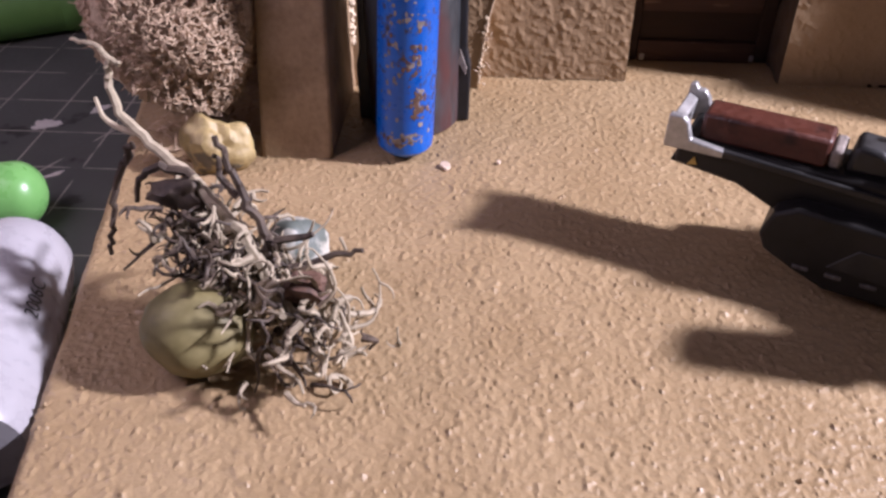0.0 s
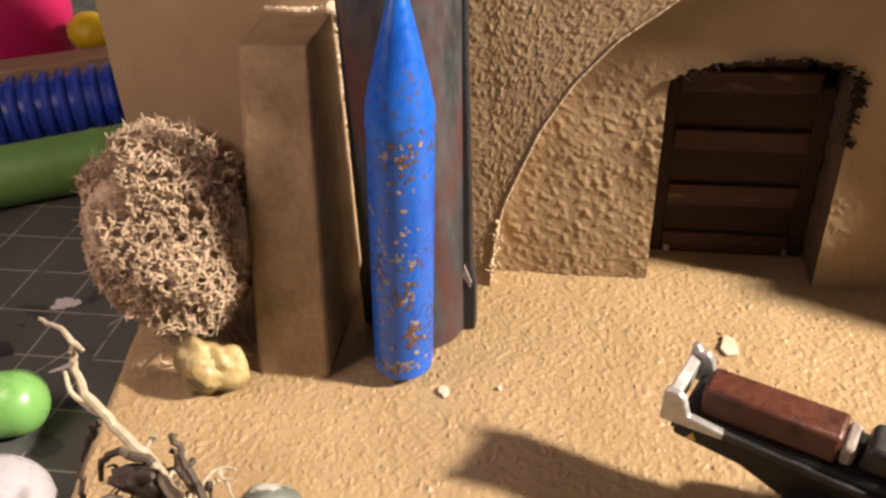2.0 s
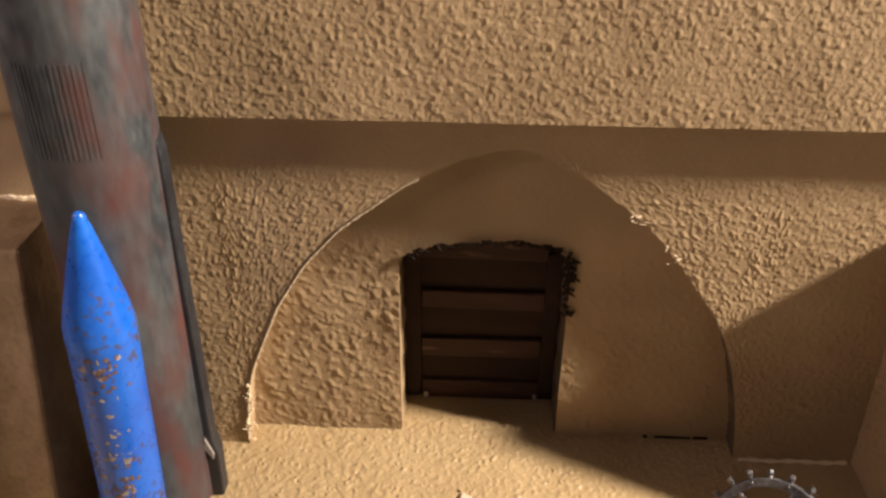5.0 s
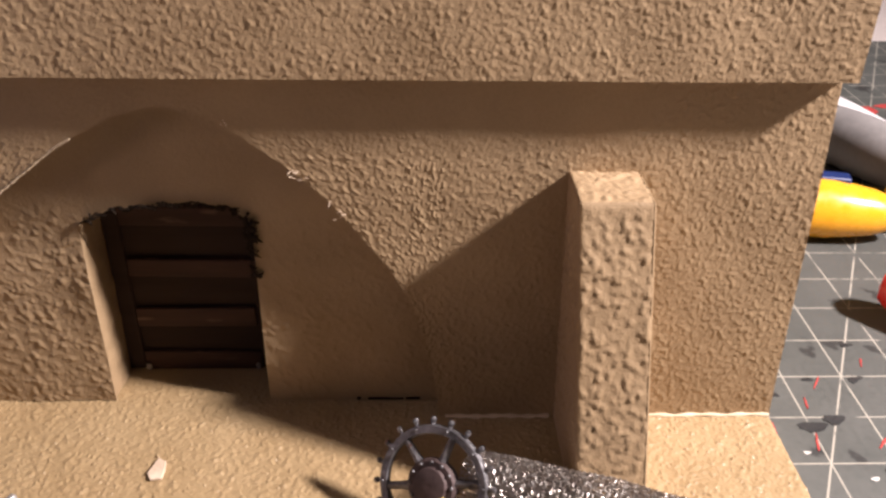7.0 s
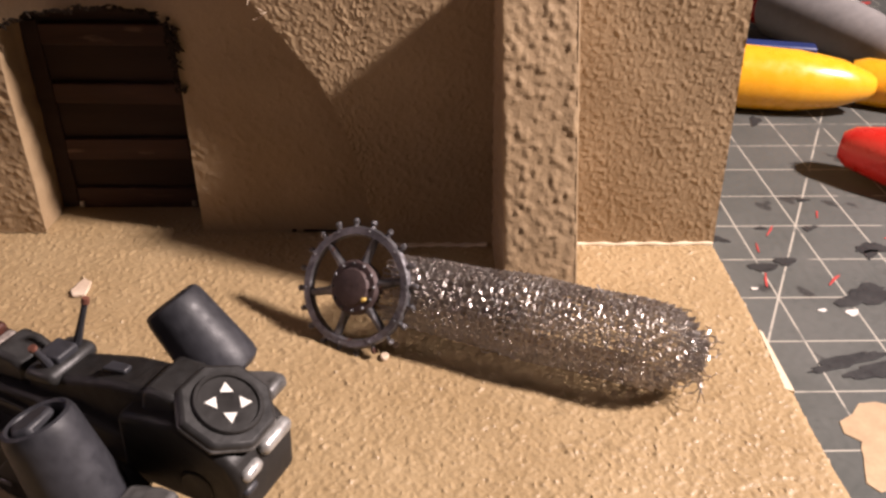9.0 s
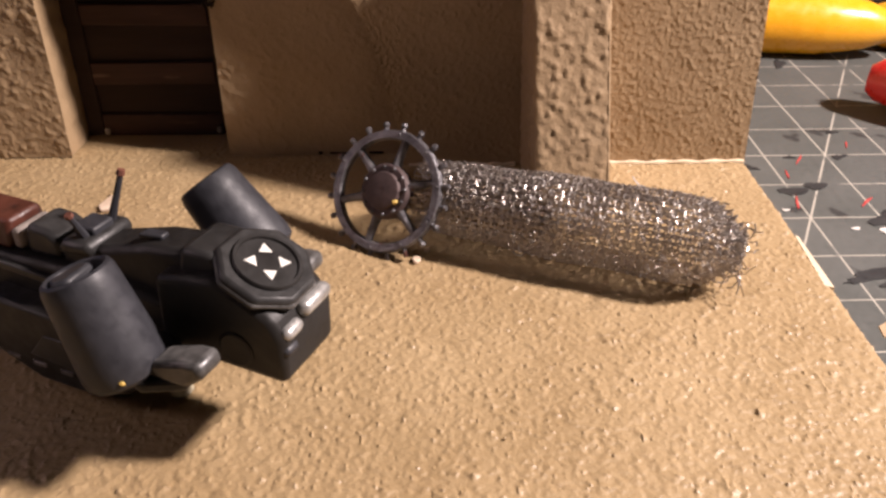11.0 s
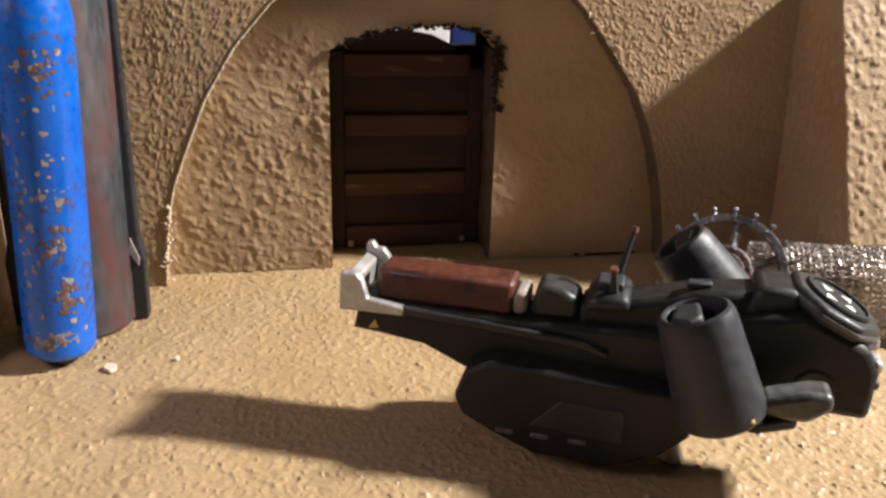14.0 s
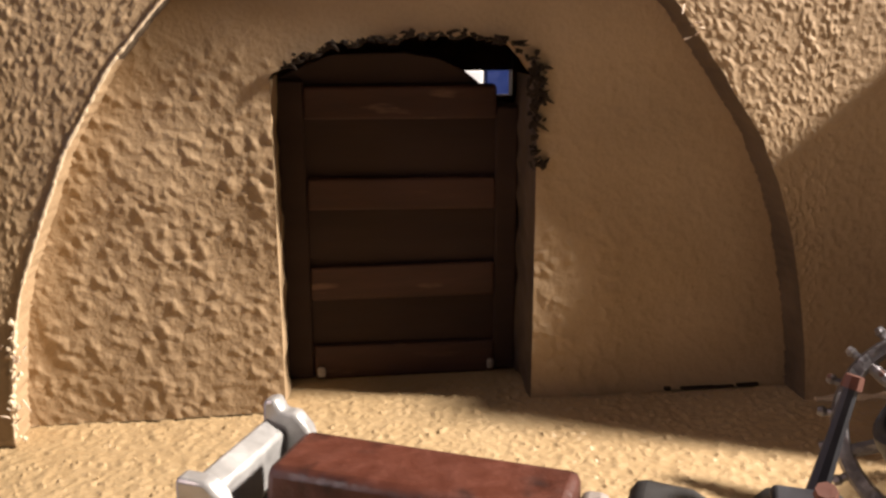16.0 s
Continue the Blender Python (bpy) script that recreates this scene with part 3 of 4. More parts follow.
for x0, x1 in ((0.0, 0.30), (2.50, DX)):
    Geo().box(x0, x1, 0.92, 1.0, 0, 3.24 if x0 else 3.56).ob("stile", DOOR_DARK, door, smooth=False, bevel=0.03)
r = random.Random(5)
for z0, z1 in ((-0.02, 0.40), (1.00, 1.38), (2.06, 2.44), (3.12, 3.50)):
    s = Geo().box(0.31, 2.50, 0.90, 1.0, z0, z1)
    s.v = [(a + r.uniform(-0.015, 0.015), b, c + r.uniform(-0.025, 0.025)) for a, b, c in s.v]
    s.ob("slat", DOOR_SLAT, door, "red-brown slat with pale scuffs", smooth=False, bevel=0.03)
for x0, x1, z0 in ((0.34, 0.44, 0.05), (2.40, 2.49, 0.06)):
    Geo().box(x0, x1, 0.80, 0.86, z0, z0 + 0.13).ob("chip", CHIPPED, door, "pale chip at the foot", smooth=False, bevel=0.03)

# torn dark paper fibres round the doorway's head
fibres = Geo()
r = random.Random(8)
for i in range(190):
    if i < 100:
        q = r.uniform(0.0, DX)
        p = Vector((q, -0.07 - 0.02 * r.random(), door_top(q) + r.uniform(-0.02, 0.03)))
        d = Vector((r.uniform(-1, 1), r.uniform(-0.3, 0.1), r.uniform(-0.35, 0.30)))
    else:
        p = Vector((DX + r.uniform(-0.10, 0.07), -0.045, r.choice((r.uniform(2.7, 3.8), r.uniform(3.3, 3.9)))))
        d = Vector((r.uniform(-0.4, 1.0), r.uniform(-0.1, 0.05), r.uniform(-0.9, 0.5)))
    k = r.uniform(0.05, 0.19)
    fibres.tube([p, p + d * k * 0.6, p + d * k + Vector((0, 0, r.uniform(-0.03, 0.03)))], [r.uniform(0.018, 0.04), 0.022, 0.004], 4)
fibres.ob("torn_edge", CRACK, house, "torn blackened edge of the doorway", smooth=False)
# gap under the smooth side of the panel
Geo().box(4.35, 4.42, -0.05, 0, 0.02, 0.055).box(4.55, 4.95, -0.045, 0, 0.02, 0.042).box(4.95, 5.2, -0.045, 0, 0.02, 0.034).box(5.24, 5.5, -0.045, 0, 0.02, 0.045).ob("gap", CRACK, house, "dark gap under the panel", smooth=False)

# parapet
PY = -0.80
px = np.linspace(X0 - 0.03, X1 - 0.17, 880)
pz = np.linspace(TOP - 0.02, 8.4, 90)
ax, az = np.meshgrid(px, pz, indexing="ij")
rough_p = np.clip((ax + 4.2) / 1.0, 0.2, 1) * 0.0112 * stucco(ax, az + 40, 0.050) + 0.012 * vnoise(ax, az, 1.1, 2)
par = Geo().sheet(np.dstack([ax, PY - rough_p, az]))
par.sheet(np.array([[(q, PY - rough_p[i, 0] if k == 0 else PY + 0.06 + k * 0.2, TOP - 0.02 - 0.015 * (k > 0)) for k in range(3)] for i, q in enumerate(px)]))
par.box(X0 - 0.026, X1 - 0.174, PY + 0.07, Y1 - 0.25, TOP - 0.012, 8.39)
par.ob("parapet", SAND, house, "heavy rough plaster parapet", angle=80)


def buttress(name, x0, x1, foot, head, height, coarse, label):
    """A sloping pier: deep at its foot, shallower at its head, with softened edges."""
    b = Geo()
    nz, nxx, nyy = 140, 34, 70
    zz = np.linspace(0, 1, nz)

    def shape(us, ws, hs, nrm):
        u, w, h = us, ws, hs
        depth = foot + (head - foot) * h
        x = x0 + (x1 - x0) * u - (0.16 if coarse else 0.0) * h + (0.06 * (1 - 2 * u) * h if not coarse else 0)
        y = WY + 0.02 - depth * w
        z = height * h
        a, c = (x, z) if abs(nrm[1]) > 0.5 else ((y, z) if abs(nrm[0]) > 0.5 else (x, y))
        amt = (0.027 if coarse else 0.013)
        d = amt * stucco(a + 3 * nrm[0], c + 2 * nrm[2], 0.085 if coarse else 0.2)
        edge = np.ones_like(d)
        for q, is_in in ((u, abs(nrm[0]) < 0.5), (h, abs(nrm[2]) < 0.5)):
            if is_in:
                edge = edge * np.clip(np.minimum(q, 1 - q) / 0.06, 0, 1)
        if abs(nrm[1]) < 0.5:
            edge = edge * np.clip((1 - w) / 0.06, 0, 1)
        d = d * edge
        rnd = 0.07
        k = np.zeros_like(d)
        if abs(nrm[0]) < 0.5:
            k = np.maximum(k, np.clip(1 - np.minimum(u, 1 - u) * (x1 - x0) / rnd, 0, 1))
        if abs(nrm[2]) < 0.5:
            k = np.maximum(k, np.clip(1 - (1 - h) * height / rnd, 0, 1))
        if abs(nrm[1]) < 0.5:
            k = np.maximum(k, np.clip(1 - (1 - w) * depth / rnd, 0, 1))
        d = d - rnd * 0.35 * k ** 2
        return np.dstack([x + nrm[0] * d, y + nrm[1] * d, z + nrm[2] * d])

    U, H = np.meshgrid(np.linspace(0, 1, nxx), zz, indexing="ij")
    b.sheet(shape(U, np.ones_like(U), H, (0, -1, 0)))
    W, H = np.meshgrid(np.linspace(0, 1, nyy), zz, indexing="ij")
    b.sheet(shape(np.zeros_like(W), W, H, (-1, 0, 0)))
    b.sheet(shape(np.ones_like(W), W, H, (1, 0, 0)))
    U, W = np.meshgrid(np.linspace(0, 1, nxx), np.linspace(0, 1, nyy), indexing="ij")
    b.sheet(shape(U, W, np.ones_like(U), (0, 0, 1)))
    o = b.ob(name, SAND if coarse else SAND_SMOOTH, house, label, angle=80)
    return o


buttress("buttress", 7.89, 8.99, 2.49, 1.05, 4.84, True, "coarse sand-painted plaster buttress")
buttress("buttress", -6.04, -4.92, 2.65, 1.51, 4.85, False, "smooth sand-painted foam buttress")
# rough pale bead in place of the lit strip where smooth buttress meets wall
bead = Geo()
r = random.Random(17)
for i in range(150):
    q = i / 149
    c = Vector((-4.98 + 0.06 * q + r.uniform(-0.03, 0.03), WY - r.uniform(0, 0.04), 4.90 - 4.05 * q))
    bead.ball(c, r.uniform(0.06, 0.11) * (1 - 0.35 * q), 2, 0.5, i)
for i in range(30):
    bead.ball(Vector((-6.02 + 1.0 * i / 29, WY - r.uniform(0, 0.03), 4.87 + r.uniform(-0.01, 0.02))), r.uniform(0.03, 0.05), 1, 0.4, i)
bead.ob("lit_strip_bead", RAW_EDGE, house, "rough pale bead standing in for a lit strip")
arch_lip = Geo()
r = random.Random(3)
line = arch[3:200]
arch_lip.tube([(p[0] + 0.008 + r.uniform(-0.006, 0.006), WY - 0.008, p[1]) for p in line], [(0.03 if p[1] < 1.3 else 0.02) * r.uniform(0.6, 1.25) for p in line], 6)
for i in range(26):
    c = Vector((-2.61 + r.gauss(0, 0.028), WY - 0.015 - r.uniform(0, 0.025), r.choice((r.gauss(1.05, 0.10), r.gauss(0.85, 0.2), r.uniform(0.05, 0.6)))))
    arch_lip.ball(c, r.uniform(0.012, 0.034), 1, 0.5, i)
arch_lip.ob("arch_lip", LIP, house, "pale crumbling lip of the arch", smooth=True)

fluff = Geo()
r = random.Random(23)
for x, z, count in ((3.62, 4.80, 9), (4.20, 4.18, 6), (2.6, 5.52, 3), (-2.57, 1.05, 10), (-2.64, 0.35, 6)):
    for _ in range(count):
        p = Vector((x + r.gauss(0, 0.06), WY - 0.02, z + r.gauss(0, 0.07)))
        d = Vector((r.uniform(-1, 1), r.uniform(-0.6, 0.1), r.uniform(-1, 1)))
        fluff.tube([p, p + d * 0.05, p + d * 0.09 + Vector((r.uniform(-0.03, 0.03), 0, r.uniform(-0.03, 0.03)))], [0.011, 0.008, 0.004], 4)
fluff.ob("frayed_fluff", FLAKE, house, "tiny pale frayed scraps on the arch's edge")["kind"] = "stuff"


# ---- the upright tube with fins ----
def finned_tube():
    e = thing("finned_tube", (-3.74, -1.08, 0), "tall dark rust-streaked metal tube with fins against the wall", "rocket tube")
    ax = frame_of((-3.74, -1.66, 0), (1, 0, 0), (0, 1, 0))
    prof = [(0.69, 0.0), (0.735, 0.05), (0.783, 3.0), (0.802, 4.2), (0.84, 6.3), (0.84, 13.0), (0.78, 13.1)]
    Geo().lathe(prof, 44, ax).ob("barrel", TUBE, e, "grey metal streaked with rust")
    ribs = Geo()
    for i in range(15):
        a = radians(-118 + 4.2 * i)
        c = Vector((0.84 * math.cos(a), 0.84 * math.sin(a), 0))
        ribs.box(-0.006, 0.005, -0.012, 0.012, 6.5, 7.7, ax @ Matrix.Translation(c) @ Matrix.Rotation(a, 4, "Z"))
    ribs.ob("grip_ribs", TUBE, e, "row of fine upright ribs", smooth=False)
    for side in (-1, 1):
        # the fin runs the whole height, with a wider foot
        out = [(0.62, 0.0), (0.92, 0.0), (0.94, 0.95), (0.88, 1.25), (0.88, 6.25), (0.78, 6.7)]
        f = Geo().prism([(side * a, b) for a, b in out], -0.07, 0.22, "y", frame_of((-3.74, -1.66, 0), (1, 0, 0), (0, 1, 0)))
        f.ob("fin", TUBE_DARK, e, "dark flat fin with a wider foot", smooth=False, bevel=0.03)
    Geo().prism([(-2.97, 1.30), (-2.86, 0.98), (-2.88, 0.86), (-3.01, 1.08)], -1.77, -1.68, "y").ob("fin_shoulder", CHIPPED, e, "worn pale shoulder of the fin", smooth=False, bevel=0.01)


finned_tube()


# ---- the blue torpedo ----
def torpedo():
    base, tip = Vector((-3.80, -2.84, 0.02)), Vector((-3.50, -2.93, 6.05))
    e = thing("torpedo", tuple(base), "upright bright blue torpedo with chipped, rust-spotted paint", "torpedo")
    ax = frame_of(base, (1, 0, -0.05), None, tip - base)
    h = (tip - base).length
    prof = [(0.0, 0.12), (0.36, 0.12), (0.43, 0.20), (0.445, 0.34), (0.445, 4.18), (0.455, 4.22), (0.45, 4.42), (0.395, 4.72), (0.255, 5.31), (0.125, h - 0.22), (0.09, h - 0.12), (0.08, h - 0.05), (0.05, h - 0.01), (0.0, h)]
    Geo().lathe(prof, 40, ax).ob("hull", BLUE, e)
    Geo().lathe([(0.0, 0.0), (0.22, 0.0), (0.25, 0.05), (0.25, 0.14), (0.0, 0.14)], 20, ax).ob("nozzle", TUBE_DARK, e, "dark round nozzle", smooth=True)
    r = random.Random(21)
    spots = [(-100, 0.42, 0.26, 0.10, 0), (-75, 0.5, 0.22, 0.08, 0), (-66, 1.12, 0.05, 0.12, 1), (-60, 2.32, 0.06, 0.06, 0), (-85, 2.40, 0.06, 0.035, 0), (-62, 0.95, 0.05, 0.07, 1)]
    for deg, hgt, wide, tall, count, dark in ((-80, 3.95, 20, 0.20, 46, 0.6), (-72, 2.95, 14, 0.22, 14, 0.0), (-72, 2.40, 16, 0.10, 12, 0.1), (-75, 1.75, 14, 0.14, 40, 0.75), (-60, 1.05, 10, 0.17, 46, 0.7),
                                              (-120, 1.6, 9, 0.6, 30, 0.3), (-88, 0.45, 30, 0.06, 22, 0.3), (-110, 3.2, 14, 0.6, 14, 0.4)):
        for _ in range(count):
            spots.append((r.gauss(deg, wide), min(4.12, max(0.36, r.gauss(hgt, tall))), r.uniform(0.011, 0.046), r.uniform(0.012, 0.055), int(r.random() < dark)))
    for kind, mat, label in ((0, CHIPPED, "chips of bare tan metal"), (1, BARK, "specks of dark rust")):
        patches = Geo()
        for deg, hgt, w, t, dark in spots:
            k = 9
            ring = []
            lift = 0.4485 + 0.0012 * dark
            for i in range(k):
                a = 2 * math.pi * i / k
                q = 0.6 + 0.6 * r.random()
                th = radians(deg) + w * q * math.cos(a) / 0.445
                ring.append((lift * math.cos(th), lift * math.sin(th), hgt + t * q * math.sin(a)))
            mid = ((lift + 0.001) * math.cos(radians(deg)), (lift + 0.001) * math.sin(radians(deg)), hgt)
            if dark == kind:
                patches.add([mid, *ring], [(0, i + 1, (i + 1) % k + 1) for i in range(k)], ax)
        patches.ob("chipped_paint" if kind == 0 else "rust_specks", mat, e, label, smooth=False)["kind"] = "stuff"


torpedo()


# ---- the hover bike ----
BIKE = frame_of((2.466, -5.75, 0.289), (0.9033, -0.4290, 0), None, (0, 0, 1)) @ Matrix.Scale(0.976, 4)


def speeder():
    """u runs from tail to nose, v across (towards the house), z up."""
    e = thing("speeder_bike", (2.466, -5.75, 0), "small black model hover bike with red-brown seat and silver tail", "model bike")

    def slab(name, outline, v0, v1, mat, label="", bevel=0.05, parent=e, taper=None):
        g = Geo().prism(outline, v0, v1, "y", BIKE)
        return g.ob(name, mat, parent, label, smooth=True, bevel=bevel, angle=35)

    skirt = slab("skirt", [(-1.40, 0.46), (-1.30, 0.24), (-0.95, 0.06), (-0.46, -0.13), (0.42, -0.13), (0.92, 0.10), (1.2, 0.38), (1.15, 0.85), (-1.0, 0.94), (-1.28, 0.80)], -0.72, 0.62, BLACK, bevel=0.05)
    for u in (-0.80, -0.40, 0.02):
        Geo().box(u - 0.10, u + 0.10, -0.74, -0.70, 0.09, 0.15, BIKE).ob("slot", IRON, skirt, "small pale slot", smooth=False, bevel=0.015)
    slab("panel", [(-0.52, 0.24), (-0.20, 0.60), (0.50, 0.60), (0.50, 0.18)], -0.74, -0.70, BLACK_WORN, bevel=0.02, parent=skirt)
    slab("hull", [(-2.70, 0.98), (-1.85, 0.88), (-1.35, 0.66), (1.6, 0.62), (1.7, 1.25), (0.6, 1.40), (-0.8, 1.34), (-2.62, 1.38)], -0.42, 0.42, BLACK, bevel=0.06)
    slab("tail_keel", [(-2.78, 0.88), (-1.8, 0.80), (-1.8, 0.94), (-2.72, 1.02)], -0.22, 0.22, BLACK, bevel=0.03)
    slab("side_rail", [(-2.6, 1.28), (-0.1, 1.14), (0.25, 1.05), (0.25, 1.13), (-0.1, 1.24), (-2.6, 1.38)], -0.49, -0.40, BLACK_WORN, "worn edge strip", bevel=0.02)
    slab("side_rail", [(-2.6, 1.28), (-0.1, 1.14), (0.25, 1.05), (0.25, 1.13), (-0.1, 1.24), (-2.6, 1.38)], 0.40, 0.49, BLACK_WORN, "worn edge strip", bevel=0.02)
    Geo().prism([(-2.50, 1.02), (-2.37, 1.04), (-2.42, 1.14)], -0.445, -0.40, "y", BIKE).ob("tail_mark", YELLOW_DAB, e, "small dull yellow triangle", smooth=False)
    br = Geo()
    br.prism([(-2.84, 1.22), (-2.70, 1.22), (-2.66, 1.58), (-2.80, 1.64)], -0.40, 0.42, "y", BIKE)
    br.prism([(-2.84, 1.23), (-2.06, 1.24), (-2.06, 1.35), (-2.50, 1.40), (-2.56, 1.62), (-2.64, 1.70), (-2.82, 1.70)], -0.50, -0.38, "y", BIKE)
    br.prism([(-2.84, 1.23), (-2.05, 1.24), (-2.05, 1.35), (-2.46, 1.40), (-2.52, 1.60), (-2.60, 1.69), (-2.69, 1.69), (-2.73, 1.77), (-2.81, 1.75)], 0.38, 0.50, "y", BIKE)
    br.ob("tail_bracket", SILVER, e, "silver bracket with rubbed edges", smooth=True, bevel=0.025)
    seat = Geo().prism([(-0.32, 1.34), (0.30, 1.34), (0.23, 1.70), (-0.25, 1.70)], -2.44, -0.86, "x", BIKE).ob("seat", LEATHER, e, "red-brown seat with rubbed edges", bevel=0.05)
    Geo().box(-0.86, -0.70, -0.27, 0.24, 1.34, 1.60, BIKE).ob("seat_buckle", CHIPPED, e, "tarnished metal band", bevel=0.05)
    slab("tank", [(-0.66, 1.34), (-0.12, 1.34), (-0.12, 1.60), (-0.3, 1.70), (-0.6, 1.72)], -0.27, 0.25, BLACK_WORN, bevel=0.07)
    slab("neck", [(-0.12, 1.10), (1.75, 1.20), (1.78, 1.94), (1.15, 1.86), (0.42, 1.66), (-0.12, 1.58)], -0.27, 0.27, BLACK, bevel=0.08)
    slab("steering_head", [(-0.10, 1.52), (0.44, 1.56), (0.40, 1.74), (0.02, 1.72)], -0.36, 0.36, BLACK_WORN, bevel=0.07)
    Geo().box(0.04, 0.34, -0.16, 0.16, 1.70, 1.82, BIKE).ob("instrument_box", GREY, e, bevel=0.03)
    for v, du, up in ((0.30, 0.14, 0.60), (-0.26, -0.02, 0.36)):
        b0 = BIKE @ Vector((0.24, v * 0.7, 1.70))
        b1 = BIKE @ Vector((0.24 + du, v * 1.25, 1.70 + up))
        lv = Geo().tube([b0, b0.lerp(b1, 0.5), b1], [0.055, 0.04, 0.034], 8).ob("handlebar", GREY, e, "thin handlebar")
        Geo().tube([b0.lerp(b1, 0.92), b1 + (b1 - b0) * 0.02], [0.05, 0.044], 8).ob("grip", RUST_RED, lv, "red-brown grip")
    Geo().prism([(0.98, -0.16), (1.25, -0.10), (1.25, 0.02), (1.0, 0.0)], 1.86, 1.925, "z", BIKE).ob("vent", GREY, e, "small raised vent", bevel=0.02)
    # nose
    slab("nose", [(1.35, 0.80), (2.92, 0.76), (2.94, 1.30), (2.80, 1.56), (2.16, 1.86), (1.4, 1.70)], -0.50, 0.46, BLACK, bevel=0.08)
    slab("front_block", [(1.58, 1.66), (2.14, 1.70), (2.10, 2.03), (1.68, 2.03)], -0.34, 0.30, BLACK_WORN, bevel=0.07)
    pl = BIKE @ frame_of((2.49, -0.02, 1.84), (0.90, 0, -0.44), None, (0.44, 0, 0.90))
    octo = [(0.53 * math.cos(a) * (1.0 if i % 2 else 1.0), 0.55 * math.sin(a)) for i, a in enumerate(radians(22.5 + 45 * k) for k in range(8))]
    plate = Geo().prism(octo, -0.14, 0.04, "z", pl).ob("console_plate", BLACK_WORN, e, "eight-sided sloping console plate", bevel=0.05)
    worn = [(1.035 * p, 1.035 * q) for p, q in octo]
    Geo().prism(worn, -0.085, -0.02, "z", pl).ob("worn_rim", EDGE_GREY, plate, "rubbed grey rim", bevel=0.03)
    ring = [(0.30, 0.02), (0.36, 0.02), (0.375, 0.06), (0.36, 0.085), (0.325, 0.085), (0.315, 0.055), (0.0, 0.055)]
    dial = Geo().lathe(ring, 32, pl).ob("dial", BLACK, plate, "round black dial")
    for k in range(4):
        a = radians(90 * k + 45)
        tri = [(0.25, 0.0), (0.125, 0.072), (0.125, -0.072)]
        tri = [(p * math.cos(a) - q * math.sin(a), p * math.sin(a) + q * math.cos(a)) for p, q in tri]
        Geo().prism(tri if k % 2 == 0 else tri, 0.056, 0.066, "z", pl).ob("dial_mark", WHITE_MARK, plate, "white triangle", smooth=False)
    Geo().box(2.82, 2.99, -0.10, 0.40, 1.36, 1.53, BIKE).ob("headlight", SILVER, e, "wide silver headlight", bevel=0.06)
    Geo().box(2.83, 2.98, -0.44, -0.14, 1.27, 1.42, BIKE).ob("headlight", SILVER, e, "small tarnished headlight", bevel=0.06)
    Geo().box(2.84, 2.97, -0.47, -0.25, 1.10, 1.22, BIKE).ob("headlight", GREY, e, "dull lower headlight", bevel=0.05)
    hub = BIKE @ frame_of((2.35, -0.50, 1.06), (1, 0, 0), None, (0, -1, 0))
    Geo().lathe([(0.0, -0.02), (0.20, -0.02), (0.21, 0.012), (0.18, 0.02), (0.15, 0.01), (0.0, 0.01)], 24, hub).ob("side_hub", BLACK, e, "round cap on the flank")
    # engine pods
    for side in (-1, 1):
        low, high = (Vector((1.45, -1.10, 0.90)), Vector((1.04, -1.05, 2.03))) if side < 0 else (Vector((1.62, 1.12, 1.06)), Vector((0.88, 1.0, 1.93)))
        ax = BIKE @ frame_of(low, (0, side, 0), None, high - low)
        h = (high - low).length
        pod = Geo().lathe([(0.0, 0.0), (0.37, 0.0), (0.43, 0.05), (0.445, 0.14), (0.435, 0.30), (0.385, h - 0.20), (0.375, h - 0.09), (0.35, h - 0.02), (0.315, h), (0.285, h - 0.02), (0.265, h - 0.07), (0.25, h - 0.30), (0.0, h - 0.32)], 36, ax).ob("engine_pod", GREY, e, "dark grey drum-shaped engine pod")
        chunk = ax @ Matrix.Translation((0.0, -0.06, h - 0.13)) @ Matrix.Scale(1.35, 4)
        Geo().prism([(-0.16, -0.09), (0.10, -0.13), (0.20, 0.0), (0.12, 0.10), (-0.14, 0.08)], -0.20, 0.10, "z", chunk).ob("intake_cap", GREY, pod, "raised chunk in the intake", bevel=0.04)
        arm = [(0.95, side * 0.45), (1.5, side * 0.5), (2.1, side * 0.72), (2.15, side * 1.08), (1.75, side * 1.30), (1.35, side * 1.2)]
        Geo().prism(arm, 0.88, 1.02, "z", BIKE).ob("outrigger", BLACK, e, "flat outrigger under the pod", bevel=0.04)
        Geo().prism([(1.72, 0.98), (2.22, 1.00), (2.44, 1.18), (2.40, 1.34), (2.20, 1.32), (1.78, 1.18)], min(side * 0.80, side * 1.16), max(side * 0.80, side * 1.16), "y", BIKE).ob("outrigger_block", EDGE_GREY, e, "worn block on the outrigger", bevel=0.06)
    Geo().lathe([(0.0, 0.0), (0.13, 0.0), (0.15, 0.03), (0.12, 0.10), (0.09, 0.2), (0.08, 0.45), (0.0, 0.45)], 20, Matrix.Translation((3.36, -6.27, 0.0))).ob("peg", PEG, e, "small pale translucent stand peg")
    Geo().ball(BIKE @ Vector((1.68, -1.42, 1.10)), 0.03, 2, 0.3).ob("yellow_dab", YELLOW_DAB, e, "dab of dull yellow")


speeder()


# ---- the gear wheel ----
def gear_wheel():
    c = Vector((5.68, -2.89, 0.79))
    right, up = Vector((1.64, -0.76, 0.42)).normalized(), Vector((0.03, 1.0, 1.42)).normalized()
    ax = frame_of(c, right, up) @ Matrix.Scale(1.05, 4)
    e = thing("gear_wheel", (5.67, -3.35, 0), "toothed iron wheel with six spokes and a rusty hub", "gear wheel")
    g = Geo()
